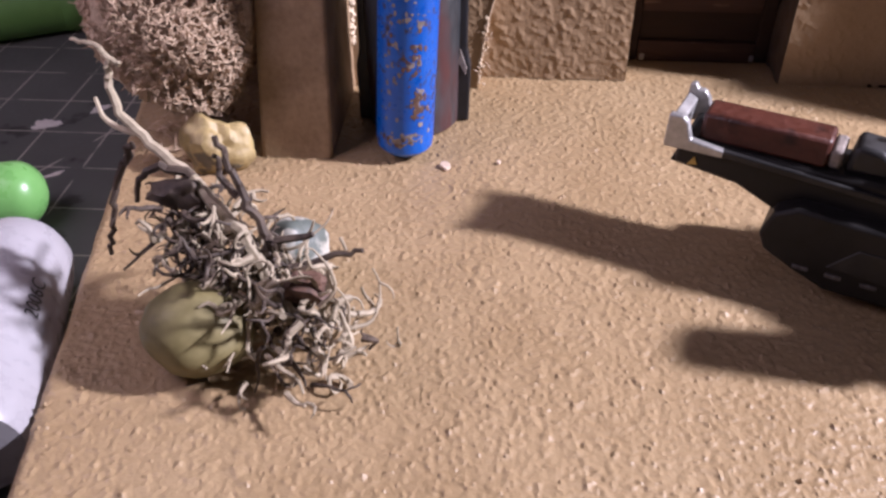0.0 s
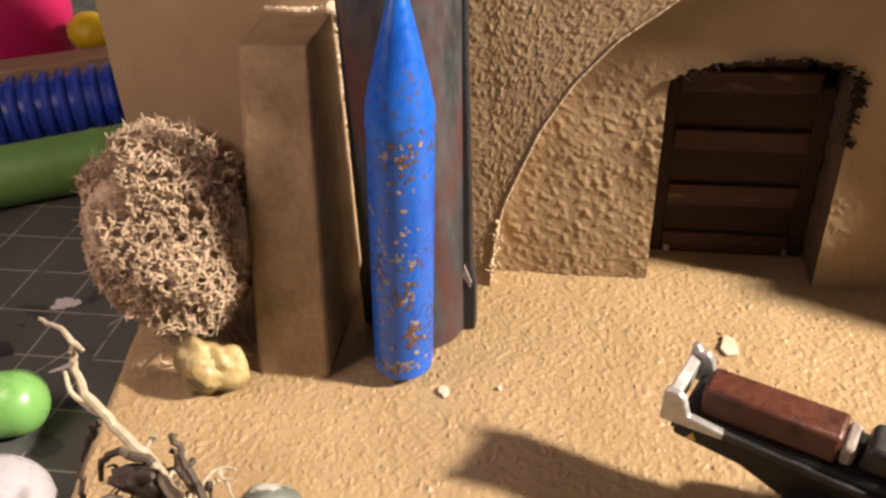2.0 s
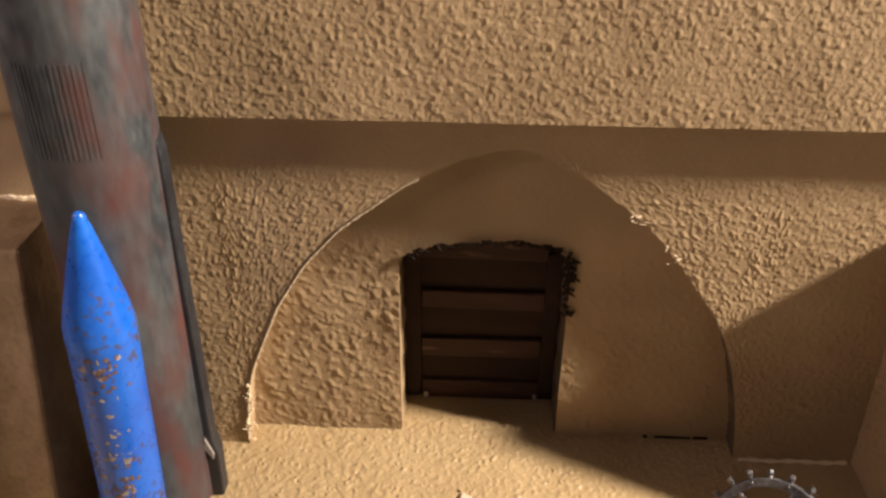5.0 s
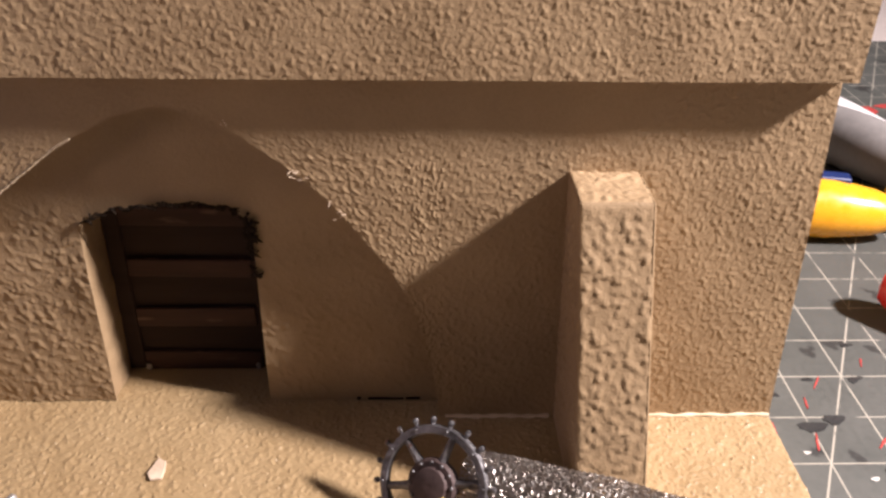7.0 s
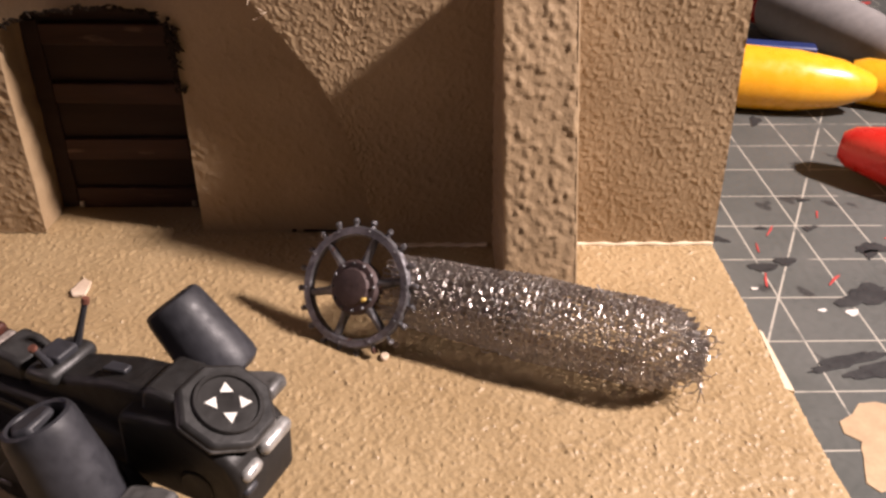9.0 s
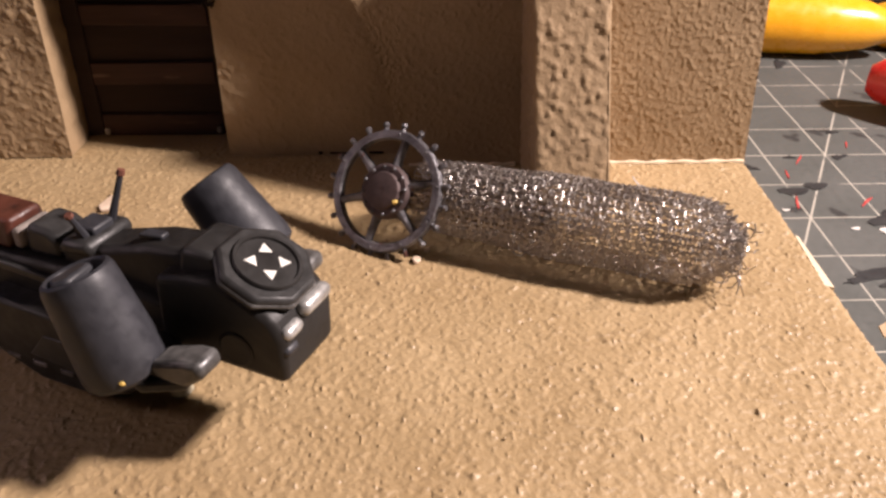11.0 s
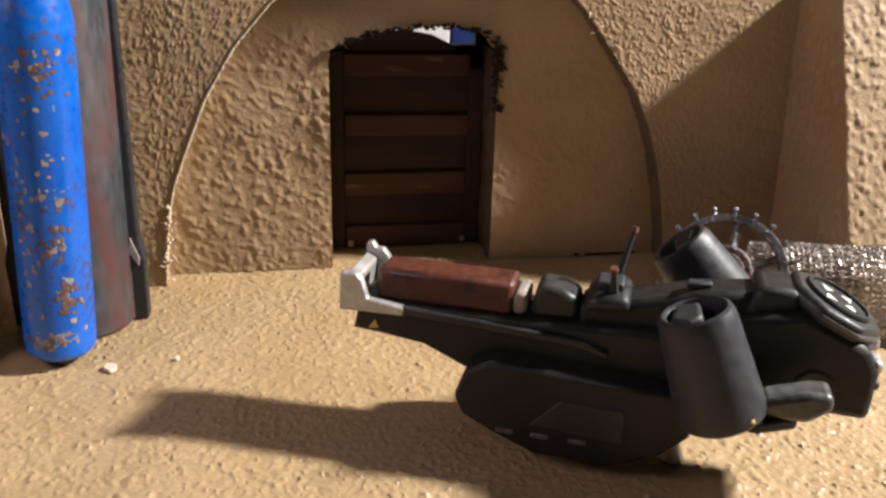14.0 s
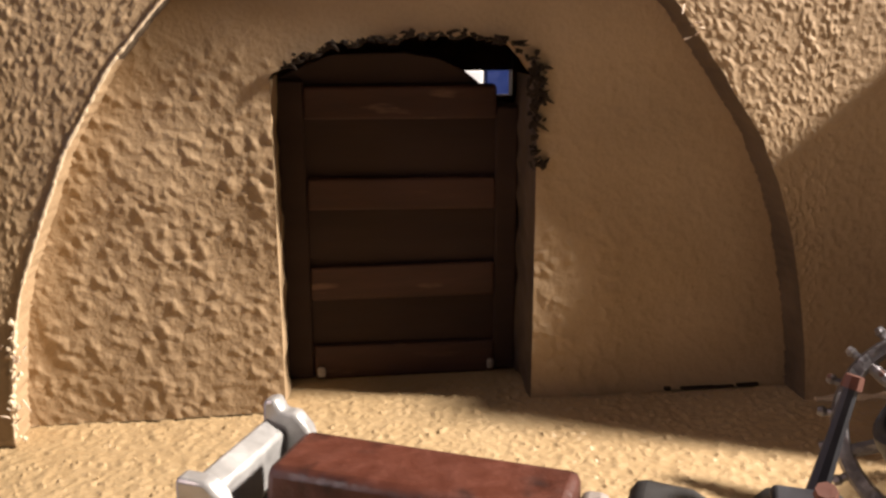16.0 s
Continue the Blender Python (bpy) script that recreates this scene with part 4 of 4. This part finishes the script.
    sec = [(0.74, -0.07), (0.84, -0.07), (0.86, 0.0), (0.84, 0.07), (0.74, 0.07), (0.715, 0.0), (0.74, -0.07)]
    n = 56
    v = [(q * math.cos(2 * math.pi * i / n), q * math.sin(2 * math.pi * i / n), h) for q, h in sec[:-1] for i in range(n)]
    f = [(a * n + i, a * n + (i + 1) % n, ((a + 1) % 6) * n + (i + 1) % n, ((a + 1) % 6) * n + i) for a in range(6) for i in range(n)]
    g.add(v, f, ax).ob("rim", IRON, e)
    for k in range(20):
        a = 2 * math.pi * k / 20 + 0.05
        m = ax @ Matrix.Rotation(a, 4, "Z")
        Geo().tube([m @ Vector((0.83, 0, 0)), m @ Vector((0.89, 0, 0)), m @ Vector((0.92, 0, 0)), m @ Vector((0.965, 0, 0))], [0.045, 0.034, 0.052, 0.036], 7).ob("tooth", IRON, e)
        if k % 2 == 0:
            Geo().ball(m @ Vector((0.80, 0, 0.065)), 0.028, 1).ob("rivet", IRON, e)
    for k in range(6):
        m = ax @ Matrix.Rotation(radians(60 * k + 8), 4, "Z")
        Geo().tube([m @ Vector((0.26, 0, 0)), m @ Vector((0.5, 0, 0)), m @ Vector((0.77, 0, 0))], [0.095, 0.065, 0.06], 8).ob("spoke", IRON, e)
    hub = Geo().lathe([(0.0, -0.12), (0.36, -0.12), (0.39, -0.04), (0.39, 0.05), (0.35, 0.10), (0.27, 0.10), (0.25, 0.15), (0.10, 0.18), (0.0, 0.17)], 32, ax).ob("hub", RUST, e, "thick rusty hub")
    for k in range(12):
        m = ax @ Matrix.Rotation(radians(30 * k), 4, "Z")
        Geo().ball(m @ Vector((0.33, 0, 0.10)), 0.034, 1).ob("rivet", IRON, hub)
    Geo().ball(ax @ Vector((0.2, -0.16, 0.12)), 0.04, 2, 0.4, 3).ob("paint_dab", YELLOW_DAB, hub, "dab of yellow")


gear_wheel()


# ---- the roll of wire mesh ----
def wire_roll():
    a, b = Vector((6.26, -2.70, 0.64)), Vector((10.38, -4.34, 0.60))
    ax = frame_of(a, (0, 0, 1), None, b - a)
    length = (b - a).length
    r = random.Random(14)
    e = thing("wire_mesh_roll", (8.35, -3.6, 0), "loose roll of fine knitted steel wire mesh on the ground", "wire mesh")
    for rad0, rad1, n, rows, thick in ((0.50, 0.60, 19, 50, 0.0100), (0.42, 0.51, 17, 44, 0.0090)):
        g = Geo()
        for i in range(rows):
            t = i / (rows - 1)
            taper = (rad0 + (rad1 - rad0) * min(1, t * 2.2)) * (1 - 0.62 * max(0, (t - 0.86) / 0.14) ** 2.2)
            lean, phase, drift = r.uniform(-0.03, 0.03), (i % 2) * math.pi + r.uniform(-0.35, 0.35), r.uniform(-0.015, 0.015)
            steps = n * 10
            pts = []
            for k in range(steps + 1):
                s = 2 * math.pi * k / steps
                along = length * t + drift + 0.088 * math.cos(n * s + phase) + lean * math.sin(s + i)
                th = s + 1.1 / n * math.sin(2 * (n * s + phase))
                rad = taper * (1 + 0.018 * math.sin(2 * th + i * 0.4)) + 0.014 * math.cos(2 * (n * s + phase)) + r.uniform(-0.005, 0.005)
                pts.append(ax @ Vector((max(rad * math.cos(th), 0.03 - 0.62), rad * math.sin(th), along)))
            g.tube(pts, thick, 5)
        g.ob("knit_layer", WIRE, e, "knitted loops of thin wire")["kind"] = "stuff"
    loose = Geo()
    for i in range(34):
        th = r.uniform(0, 2 * math.pi)
        end = r.random() < 0.75
        wide = 0.25 if end else 0.56
        base = Vector((wide * math.cos(th), wide * math.sin(th), length * (1.0 if end else r.random())))
        if base.x < -0.45:
            base.x = -0.45
        c = [base]
        d = Vector((math.cos(th) * 0.5, math.sin(th) * 0.5, 1.0 if end else 0.2)).normalized()
        for k in range(6):
            d = (d + Vector((r.uniform(-0.8, 0.8), r.uniform(-0.8, 0.8), r.uniform(-0.9, 0.5)))).normalized()
            q = c[-1] + d * 0.075
            q.x = max(q.x, -0.57)
            c.append(q)
        loose.tube([ax @ q for q in c], 0.011, 3)
    loose.ob("loose_wire", WIRE, e, "loose curled wire ends")["kind"] = "stuff"


wire_roll()


# ---- dried lichen clump ----
def lichen():
    """A net of thin strands, dense at the skin, with short tips."""
    r = np.random.RandomState(31)
    c, size = np.array([-7.30, -2.28, 2.02]), np.array([1.62, 1.25, 1.58])
    e = thing("lichen_clump", (-7.0, -2.1, 0), "round clump of dried pinkish-tan lichen tucked beside the buttress", "lichen")
    n = 13500
    d = r.randn(n, 3)
    d /= np.linalg.norm(d, axis=1)[:, None]
    k = 1.0 + 0.09 * np.sin(3 * d[:, 0] + 1) + 0.07 * np.sin(4 * d[:, 1] + 2 * d[:, 2]) + 0.05 * np.sin(9 * d[:, 2] + 5 * d[:, 0])
    k = k * np.where(d[:, 2] > 0, 1.0, 1.0 - 0.10 * d[:, 2] ** 2)
    p = c + d * size * (k * (0.74 + 0.26 * r.rand(n) ** 0.6))[:, None]
    keep = (p[:, 1] < WY - 0.05) & (p[:, 2] > 0.03) & ((p[:, 0] < -6.10) | (p[:, 1] < -3.15)) & (p[:, 1] < -0.5 - 0.2 * r.rand(n))
    p = p[keep]
    made = set()
    g = Geo()
    cell = {}
    for i, q in enumerate(p):
        cell.setdefault(tuple((q // 0.33).astype(int)), []).append(i)
    for i in range(len(p)):
        b = (p[i] // 0.33).astype(int)
        near = [j for dx in (-1, 0, 1) for dy in (-1, 0, 1) for dz in (-1, 0, 1) for j in cell.get((b[0] + dx, b[1] + dy, b[2] + dz), []) if j != i]
        if not near:
            continue
        q = np.linalg.norm(p[near] - p[i], axis=1)
        took = 0
        for s in np.argsort(q):
            j = near[s]
            key = (min(i, j), max(i, j))
            if q[s] < 0.09 or key in made:
                continue
            if q[s] > 0.30 or took == 2:
                break
            made.add(key)
            took += 1
            mid = (p[i] + p[j]) / 2 + r.randn(3) * 0.025
            w = 0.0085 + 0.0045 * r.rand()
            g.tube([p[i], mid, p[j]], [w * 1.25, w, w * 1.25], 3)
    rad = np.linalg.norm((p - c) / size, axis=1)
    for i in np.where(rad > 0.93)[0][::7]:
        out = (p[i] - c) / size ** 2
        out = out / np.linalg.norm(out)
        t = p[i] + (out + r.randn(3) * 0.5) * 0.09
        if t[1] < WY and t[2] > 0.02:
            g.tube([p[i], t], [0.012, 0.006], 3)
    g.ob("strand_net", LICHEN, e)
    # core a little darker than the strands, inner shade put into its colour
    Geo().ball(tuple(c), 1.0, 4, 0.25, 3, tuple(size * 0.76)).ob("core", LICHEN_CORE, e, "inner mass of the clump, toned darker for shade")
    low = Geo()
    for _ in range(60):
        q = np.array([r.uniform(-8.1, -6.3), r.uniform(-3.4, -2.1), 0.03])
        low.tube([q, q + r.randn(3) * np.array([0.12, 0.12, 0.03]) + np.array([0, 0, 0.06]), q + r.randn(3) * np.array([0.2, 0.2, 0.05]) + np.array([0, 0, 0.08])], [0.016, 0.014, 0.006], 3)
    low.ob("fallen_strand", LICHEN, e, "loose strands at the foot")["kind"] = "stuff"


lichen()


# ---- dry twig ----
def twig():
    r = random.Random(77)
    e = thing("dry_twig", (-4.5, -7.65, 0), "dry curled twig of tangled grey-brown shoots resting on a pebble", "twig")

    def put(p):
        return Vector((p[0] + 0.72, -6.72 + 0.785 * (p[1] + 6.72), p[2]))

    def wander(points, radius, n, jitter):
        pts = [put(p) for p in points]
        out = []
        for a, b in zip(pts[:-1], pts[1:]):
            for k in range(n):
                q = a.lerp(b, k / n)
                out.append(q + Vector((r.uniform(-1, 1), r.uniform(-1, 1), r.uniform(-1, 1))) * jitter)
        out.append(pts[-1])
        return out, [radius[0] + (radius[1] - radius[0]) * i / (len(out) - 1) for i in range(len(out))]

    def branch(name, points, radius, mat, label="", n=5, jitter=0.025):
        p, q = wander(points, radius, n, jitter)
        return Geo().tube(p, q, 7).ob(name, mat, e, label)

    stem = branch("stem", [(-5.3, -8.0, 0.75), (-5.9, -7.25, 1.45), (-6.55, -6.6, 1.82), (-7.05, -6.3, 2.10), (-7.42, -6.05, 2.38), (-7.50, -5.95, 2.72), (-7.44, -5.88, 2.98), (-7.62, -5.75, 3.10), (-7.95, -5.57, 3.09)], (0.085, 0.022), TWIG_PALE, "pale bent stem", 5, 0.014)
    branch("stem_hook", [(-7.44, -5.88, 2.98), (-7.33, -5.95, 2.92), (-7.30, -5.98, 2.97)], (0.035, 0.02), TWIG_PALE, n=3, jitter=0.01)
    branch("side_shoot", [(-7.25, -6.2, 2.15), (-7.62, -5.95, 2.20), (-7.79, -5.7, 2.42)], (0.04, 0.024), TWIG_PALE, n=4)
    branch("side_shoot", [(-7.30, -6.2, 2.05), (-7.52, -6.3, 1.6), (-7.72, -6.33, 1.05), (-7.85, -6.33, 0.5)], (0.055, 0.03), TWIG_DARK, n=6, jitter=0.04)
    branch("side_shoot", [(-6.14, -6.78, 2.42), (-5.95, -6.95, 2.05), (-5.72, -7.2, 1.55), (-5.5, -7.5, 1.1)], (0.035, 0.065), TWIG_DARK, n=6, jitter=0.045)
    branch("side_shoot", [(-6.18, -6.75, 2.2), (-6.16, -6.8, 1.95), (-5.95, -6.95, 1.75)], (0.03, 0.05), TWIG_DARK, n=4)
    branch("side_shoot", [(-4.50, -7.55, 1.42), (-4.80, -7.55, 1.34), (-5.35, -7.6, 1.15)], (0.025, 0.05), TWIG_DARK, n=4)
    branch("side_shoot", [(-4.78, -7.45, 1.52), (-4.70, -7.52, 1.40)], (0.02, 0.02), TWIG_PALE, n=2)
    branch("side_shoot", [(-5.05, -7.35, 1.5), (-5.5, -7.4, 1.42)], (0.035, 0.05), TWIG_DARK, n=4)
    branch("side_shoot", [(-6.5, -6.65, 1.85), (-6.9, -6.6, 1.95), (-7.2, -6.55, 1.75), (-7.25, -6.6, 1.45)], (0.06, 0.03), TWIG_DARK, n=4)
    Geo().ball(put((-6.62, -6.75, 1.66)), 0.26, 3, 0.7, 4, (1.25, 0.7, 0.75)).ob("dark_knot", TWIG_DARK, e, "dark knotted clump of bark")
    Geo().ball(put((-5.15, -7.75, 1.0)), 0.24, 3, 0.8, 9, (1.2, 0.8, 0.8)).ob("bark_piece", BARK, e, "red-brown flake of bark")

    def curl(center, size, radius, steps, tight):
        p = Vector(center)
        d = Vector((r.uniform(-1, 1), r.uniform(-1, 1), r.uniform(-1, 1))).normalized()
        axis = Vector((r.uniform(-1, 1), r.uniform(-1, 1), r.uniform(-1, 1))).normalized()
        pts = [p]
        for k in range(steps):
            d = (d + axis.cross(d) * tight + Vector((r.uniform(-1, 1), r.uniform(-1, 1), r.uniform(-1, 1))) * 0.34).normalized()
            p = p + d * size / steps
            p.z = max(p.z, 0.05)
            pts.append(p)
        return pts

    a, b = put((-6.75, -6.72, 1.35)), put((-4.86, -8.25, 0.46))
    for part_name, mat, count, lean, radii, sizes in (("dark_tangle", TWIG_DARK, 140, 1.5, (0.018, 0.026, 0.036), (0.3, 0.8)), ("pale_tangle", TWIG_PALE, 150, 0.75, (0.024, 0.034, 0.045), (0.4, 1.0))):
        g = Geo()
        for i in range(count):
            t = r.random() ** lean
            spread = 0.19 + 0.15 * t
            c = a.lerp(b, t) + Vector((r.gauss(0, 1), r.gauss(0, 1), r.gauss(0, 1) * 0.8)) * spread
            c.z = max(c.z, 0.08)
            rad = r.choice(radii)
            steps = r.randint(8, 13)
            pts = curl(c, r.uniform(*sizes), rad, steps, r.choice((0.15, 0.3, 0.5)))
            g.tube(pts, [rad * (1.1 - 0.7 * k / steps) for k in range(steps + 1)], 6)
            for _ in range(1):
                q = pts[r.randint(2, steps - 2)]
                g.tube(curl(q, r.uniform(0.15, 0.35), rad * 0.7, 5, 0.6), [rad * 0.75, rad * 0.7, rad * 0.6, rad * 0.5, rad * 0.35, rad * 0.2], 5)
        g.ob(part_name, mat, e, "tangle of thin curled shoots")["kind"] = "stuff"


twig()


# ---- pebbles and flakes ----
def pebble(at, r, squash, mat, label, seed, rough=0.25):
    o = Geo().ball(at, r, 4, rough, seed, squash).ob("pebble", mat)
    tagged(o, label, "pebble")
    return o


pebble((-6.60, -3.50, 0.40), 0.46, (0.98, 0.74, 0.98), STONE_OCHRE, "rough ochre pebble with grey veins beside the buttress", 2, 0.45)
pebble((-4.87, -6.17, 0.47), 0.52, (0.82, 0.75, 0.92), STONE_GREY, "smooth grey-white pebble with darker blotches", 5, 0.18)
pebble((-5.66, -7.68, 0.50), 0.70, (0.92, 0.86, 0.72), STONE_GREEN, "smooth olive-yellow pebble on the board", 7, 0.12)


def flake(at, size, seed, label, long=1.25):
    r = random.Random(seed)
    rim = [(at[0] + size * (0.7 + 0.5 * r.random()) * math.cos(2 * math.pi * i / 9), at[1] + long * size * (0.7 + 0.5 * r.random()) * math.sin(2 * math.pi * i / 9)) for i in range(9)]
    o = Geo().prism(rim, at[2], at[2] + 0.05, "z").ob("paper_flake", FLAKE, smooth=False, bevel=0.012)
    tagged(o, label, "flake", group="loose flakes on the ground")


flake((1.19, -1.77, 0.0), 0.14, 3, "pale loose flake on the sandy ground", 2.0)
flake((-3.12, -3.25, 0.0), 0.09, 4, "pale loose flake near the torpedo")
flake((-2.3, -3.1, 0.0), 0.035, 6, "tiny pale crumb on the ground")
flake((6.1, -3.55, 0.0), 0.07, 8, "small pale crumb under the gear wheel")
flake((6.25, -3.3, 0.0), 0.05, 9, "small pale crumb under the gear wheel")
crumbs = Geo()
r = random.Random(40)
for _ in range(25):
    q = (r.uniform(-8, 11), r.uniform(-10, -0.6), 0.012)
    crumbs.ball(q, r.uniform(0.012, 0.032), 1, 0.5, r.random() * 9)
tagged(crumbs.ob("grit", GROUND), "fine grit stuck to the sandy ground", "grit", kind="stuff")


# ---- clutter on the mat ----
def lying(name, a, b, profile, mat, label, category, seg=32):
    """A turned body along the line from a to b; profile runs in (radius, share of the length)."""
    a, b = Vector(a), Vector(b)
    e = thing(name, (a.x, a.y, -1.06), label, category)
    h = (b - a).length
    ax = frame_of(a, (0, 0, 1), None, b - a)
    Geo().lathe([(r, s * h) for r, s in profile], seg, ax).ob("barrel", mat, e)
    return e, ax, h


def rounded(r, n=8, cap=0.12):
    return [(r * math.sin(math.pi / 2 * k / n), cap * (1 - math.cos(math.pi / 2 * k / n))) for k in range(n + 1)]


e, ax, h = lying("green_marker", (-9.50, -3.50, -0.52), (-14.35, -4.92, -0.52), rounded(0.53, 10, 0.09) + [(0.53, 1.0), (0.0, 1.0)], GREEN_PEN, "round-ended glossy green marker on the cutting mat", "marker")
Geo().lathe([(0.53, 0.55 * h), (0.545, 0.555 * h), (0.545, 0.575 * h), (0.53, 0.58 * h)], 32, ax).ob("cap_seam", GREEN_PEN, e)
e, ax, h = lying("green_marker", (-17.36, 1.50, -0.36), (-9.6, 5.90, -0.36), [(0.0, 0), (0.66, 0.0), (0.70, 0.02), (0.70, 0.98), (0.62, 1.0), (0.0, 1.0)], GREEN_DULL, "thick dull green marker lying behind the house", "marker")
Geo().lathe([(0.70, 0.62 * h), (0.72, 0.625 * h), (0.72, 0.65 * h), (0.70, 0.655 * h)], 32, ax).ob("cap_seam", GREEN_DULL, e)
e, ax, h = lying("ribbed_roller", (-19.1, 4.18, -0.1), (-8.7, 9.58, -0.1), [(0.0, 0), (0.82, 0), (0.82, 1), (0.0, 1)], BLUE_PLASTIC, "dark blue ribbed plastic roller", "roller")
for i in range(30):
    s = h * (i + 0.5) / 30
    Geo().lathe([(0.80, s - 0.14), (0.93, s - 0.08), (0.96, s), (0.93, s + 0.08), (0.80, s + 0.14)], 28, ax).ob("rib", BLUE_PLASTIC, e)
wood = Geo().box(-8, 8, -0.5, 0.5, -0.7, 0.75, pose(-16.6, 8.17, -0.35, 0, 0, 27)).ob("wooden_strip", WOOD, smooth=False, bevel=0.06)
tagged(wood, "pale wooden strip standing on the desk", "wood strip")
bucket = thing("toy_bucket", (-18.2, 11.25, -1.06), "bright pink plastic toy bucket with a yellow lid cone", "toy")
bx = Matrix.Translation((-18.25, 11.25, -0.28)) @ Matrix.Diagonal((0.95, 0.95, 0.735, 1))
Geo().lathe([(0.0, -1.06), (1.35, -1.06), (1.42, -0.9), (1.75, 2.7), (1.92, 2.75), (1.95, 2.95), (1.9, 3.2), (1.6, 3.3), (0.0, 3.3)], 40, bx).ob("pail", PINK_PLASTIC, bucket)
Geo().lathe([(0.0, 3.3), (0.85, 3.3), (0.92, 3.6), (0.8, 4.0), (0.5, 4.3), (0.25, 5.6), (0.0, 5.7)], 28, bx).ob("nozzle", BALL_YELLOW, bucket, "yellow cone")
ball = Geo().ball((-15.6, 10.5, 0.50), 0.64, 4, 0.03, 2, (1, 1, 0.88)).ob("yellow_ball", BALL_YELLOW)
tagged(ball, "small bright yellow plastic ball on the cutting mat", "ball")

bottle = thing("paint_bottle", (-9.4, -6.5, -1.06), "milky white plastic paint bottle with a yellow label", "bottle")
ba, bb = Vector((-9.02, -5.30, -0.30)), Vector((-7.98, -9.0, -0.30))
bax = frame_of(ba, (0, 0, 1), None, bb - ba)
bh = (bb - ba).length
Geo().lathe([(0.0, 0.0), (0.40, 0.02), (0.60, 0.12), (0.72, 0.34), (0.75, 0.7), (0.75, bh - 0.2), (0.65, bh), (0.0, bh)], 44, bax).ob("body", MILKY, bottle)
for r0, z0, z1, a0, a1, mat, nm in ((0.758, 0.42, 1.5, 4, 80, LABEL_YELLOW, "label"), (0.762, 0.6, 1.4, 26, 75, LABEL_RED, "label_stripe")):
    Geo().lathe([(r0, z0), (r0, z1)], 12, bax, radians(a1 - a0), radians(a0)).ob(nm, mat, bottle, "yellow label" if nm == "label" else "red stripe of the label")
code = bpy.data.curves.new("batch_code", "FONT")
code.body, code.size, code.align_x, code.align_y = "2006C", 0.27 * CM, "CENTER", "CENTER"
code.materials.append(INK)
txt = new("batch_code", code)
tm = frame_of(ba + (bb - ba) * 0.49 + Vector((0.75, 0.2, 0.66)).normalized() * 0.768, (ba - bb).normalized(), None, Vector((0.75, 0.2, 0.66)))
tm.translation = tm.translation * CM
txt.parent = bottle
txt.matrix_parent_inverse = bottle.matrix_basis.inverted()
txt.matrix_basis = tm
tagged(txt, "small black printed code")

# right side
e, ax, h = lying("yellow_marker", (18.42, 7.44, -0.22), (9.46, 9.47, -0.22), [(0.0, 0), (0.22, 0.004), (0.34, 0.02), (0.62, 0.10), (0.80, 0.22), (0.84, 0.35), (0.84, 1.0), (0, 1.0)], YELLOW_PEN, "glossy yellow marker with a rounded cap on the cutting mat", "marker")
Geo().box(0.66, 0.86, 0.06, 0.50, 1.6, 5.4, ax).ob("clip", NAVY_PLASTIC, e, "dark blue clip", bevel=0.05)
lying("yellow_marker", (18.2, 8.55, -0.44), (24.1, 5.80, -0.44), [(0.0, 0), (0.5, 0.01), (0.62, 0.06), (0.62, 1.0), (0, 1.0)], YELLOW_PEN, "second yellow marker behind the first", "marker")
lying("red_marker", (16.16, 4.24, -0.32), (22.7, -0.35, -0.32), [(0.0, 0), (0.30, 0.004), (0.46, 0.03), (0.66, 0.14), (0.72, 0.22), (0.72, 1.0), (0, 1.0)], RED_PEN, "red marker with a tapered cap on the cutting mat", "marker")
e, ax, h = lying("grey_pen", (17.75, 15.1, -0.06), (20.1, 8.9, -0.06), [(0.0, 0.19), (0.96, 0.19), (1.0, 0.20), (0.98, 0.4), (0.86, 0.72), (0.80, 0.76), (0.78, 0.95), (0.6, 1.0), (0, 1.0)], GREY_PLASTIC, "thick grey pen with a painted white pointed highlight on its cap", "pen")
Geo().lathe([(0.0, 0.0), (0.74, 0.0), (0.80, 0.02 * h), (0.84, 0.17 * h), (0.84, 0.20 * h), (0.0, 0.20 * h)], 32, ax).ob("cap_band", RED_PEN, e, "orange-red end of the cap")
# the pen's slanting highlight, painted as a thin white sheet
patch = []
for k in range(15):
    u = k / 14
    q = 0.21 + 0.50 * u
    rad = float(np.interp(q, (0.20, 0.4, 0.72), (1.0, 0.98, 0.86))) + 0.012
    patch.append([tuple(ax @ Vector((rad * math.cos(w), rad * math.sin(w), q * h))) for w in np.radians(np.linspace(-50, 42 - 66 * u, 9))])
Geo().sheet(np.array(patch)).ob("cap_highlight", WHITE_PLASTIC, e, "white pointed highlight laid on as colour")

# two blocks behind the open-backed house, seen over the door
sc = Geo().prism([(2.2, -1.055), (3.94, -1.055), (3.94, 3.25), (2.9, 3.32), (2.2, 3.25)], 10.0, 10.6, "y").ob("white_block", WHITE_PLASTIC, smooth=False, bevel=0.05)
tagged(sc, "white plastic block standing behind the house", "block")
sc = Geo().prism([(3.98, -1.055), (4.78, -1.055), (4.78, 3.6), (3.98, 3.6)], 10.0, 10.6, "y").ob("blue_block", NAVY_PLASTIC, smooth=False, bevel=0.05)
tagged(sc, "blue plastic block standing behind the house", "block")
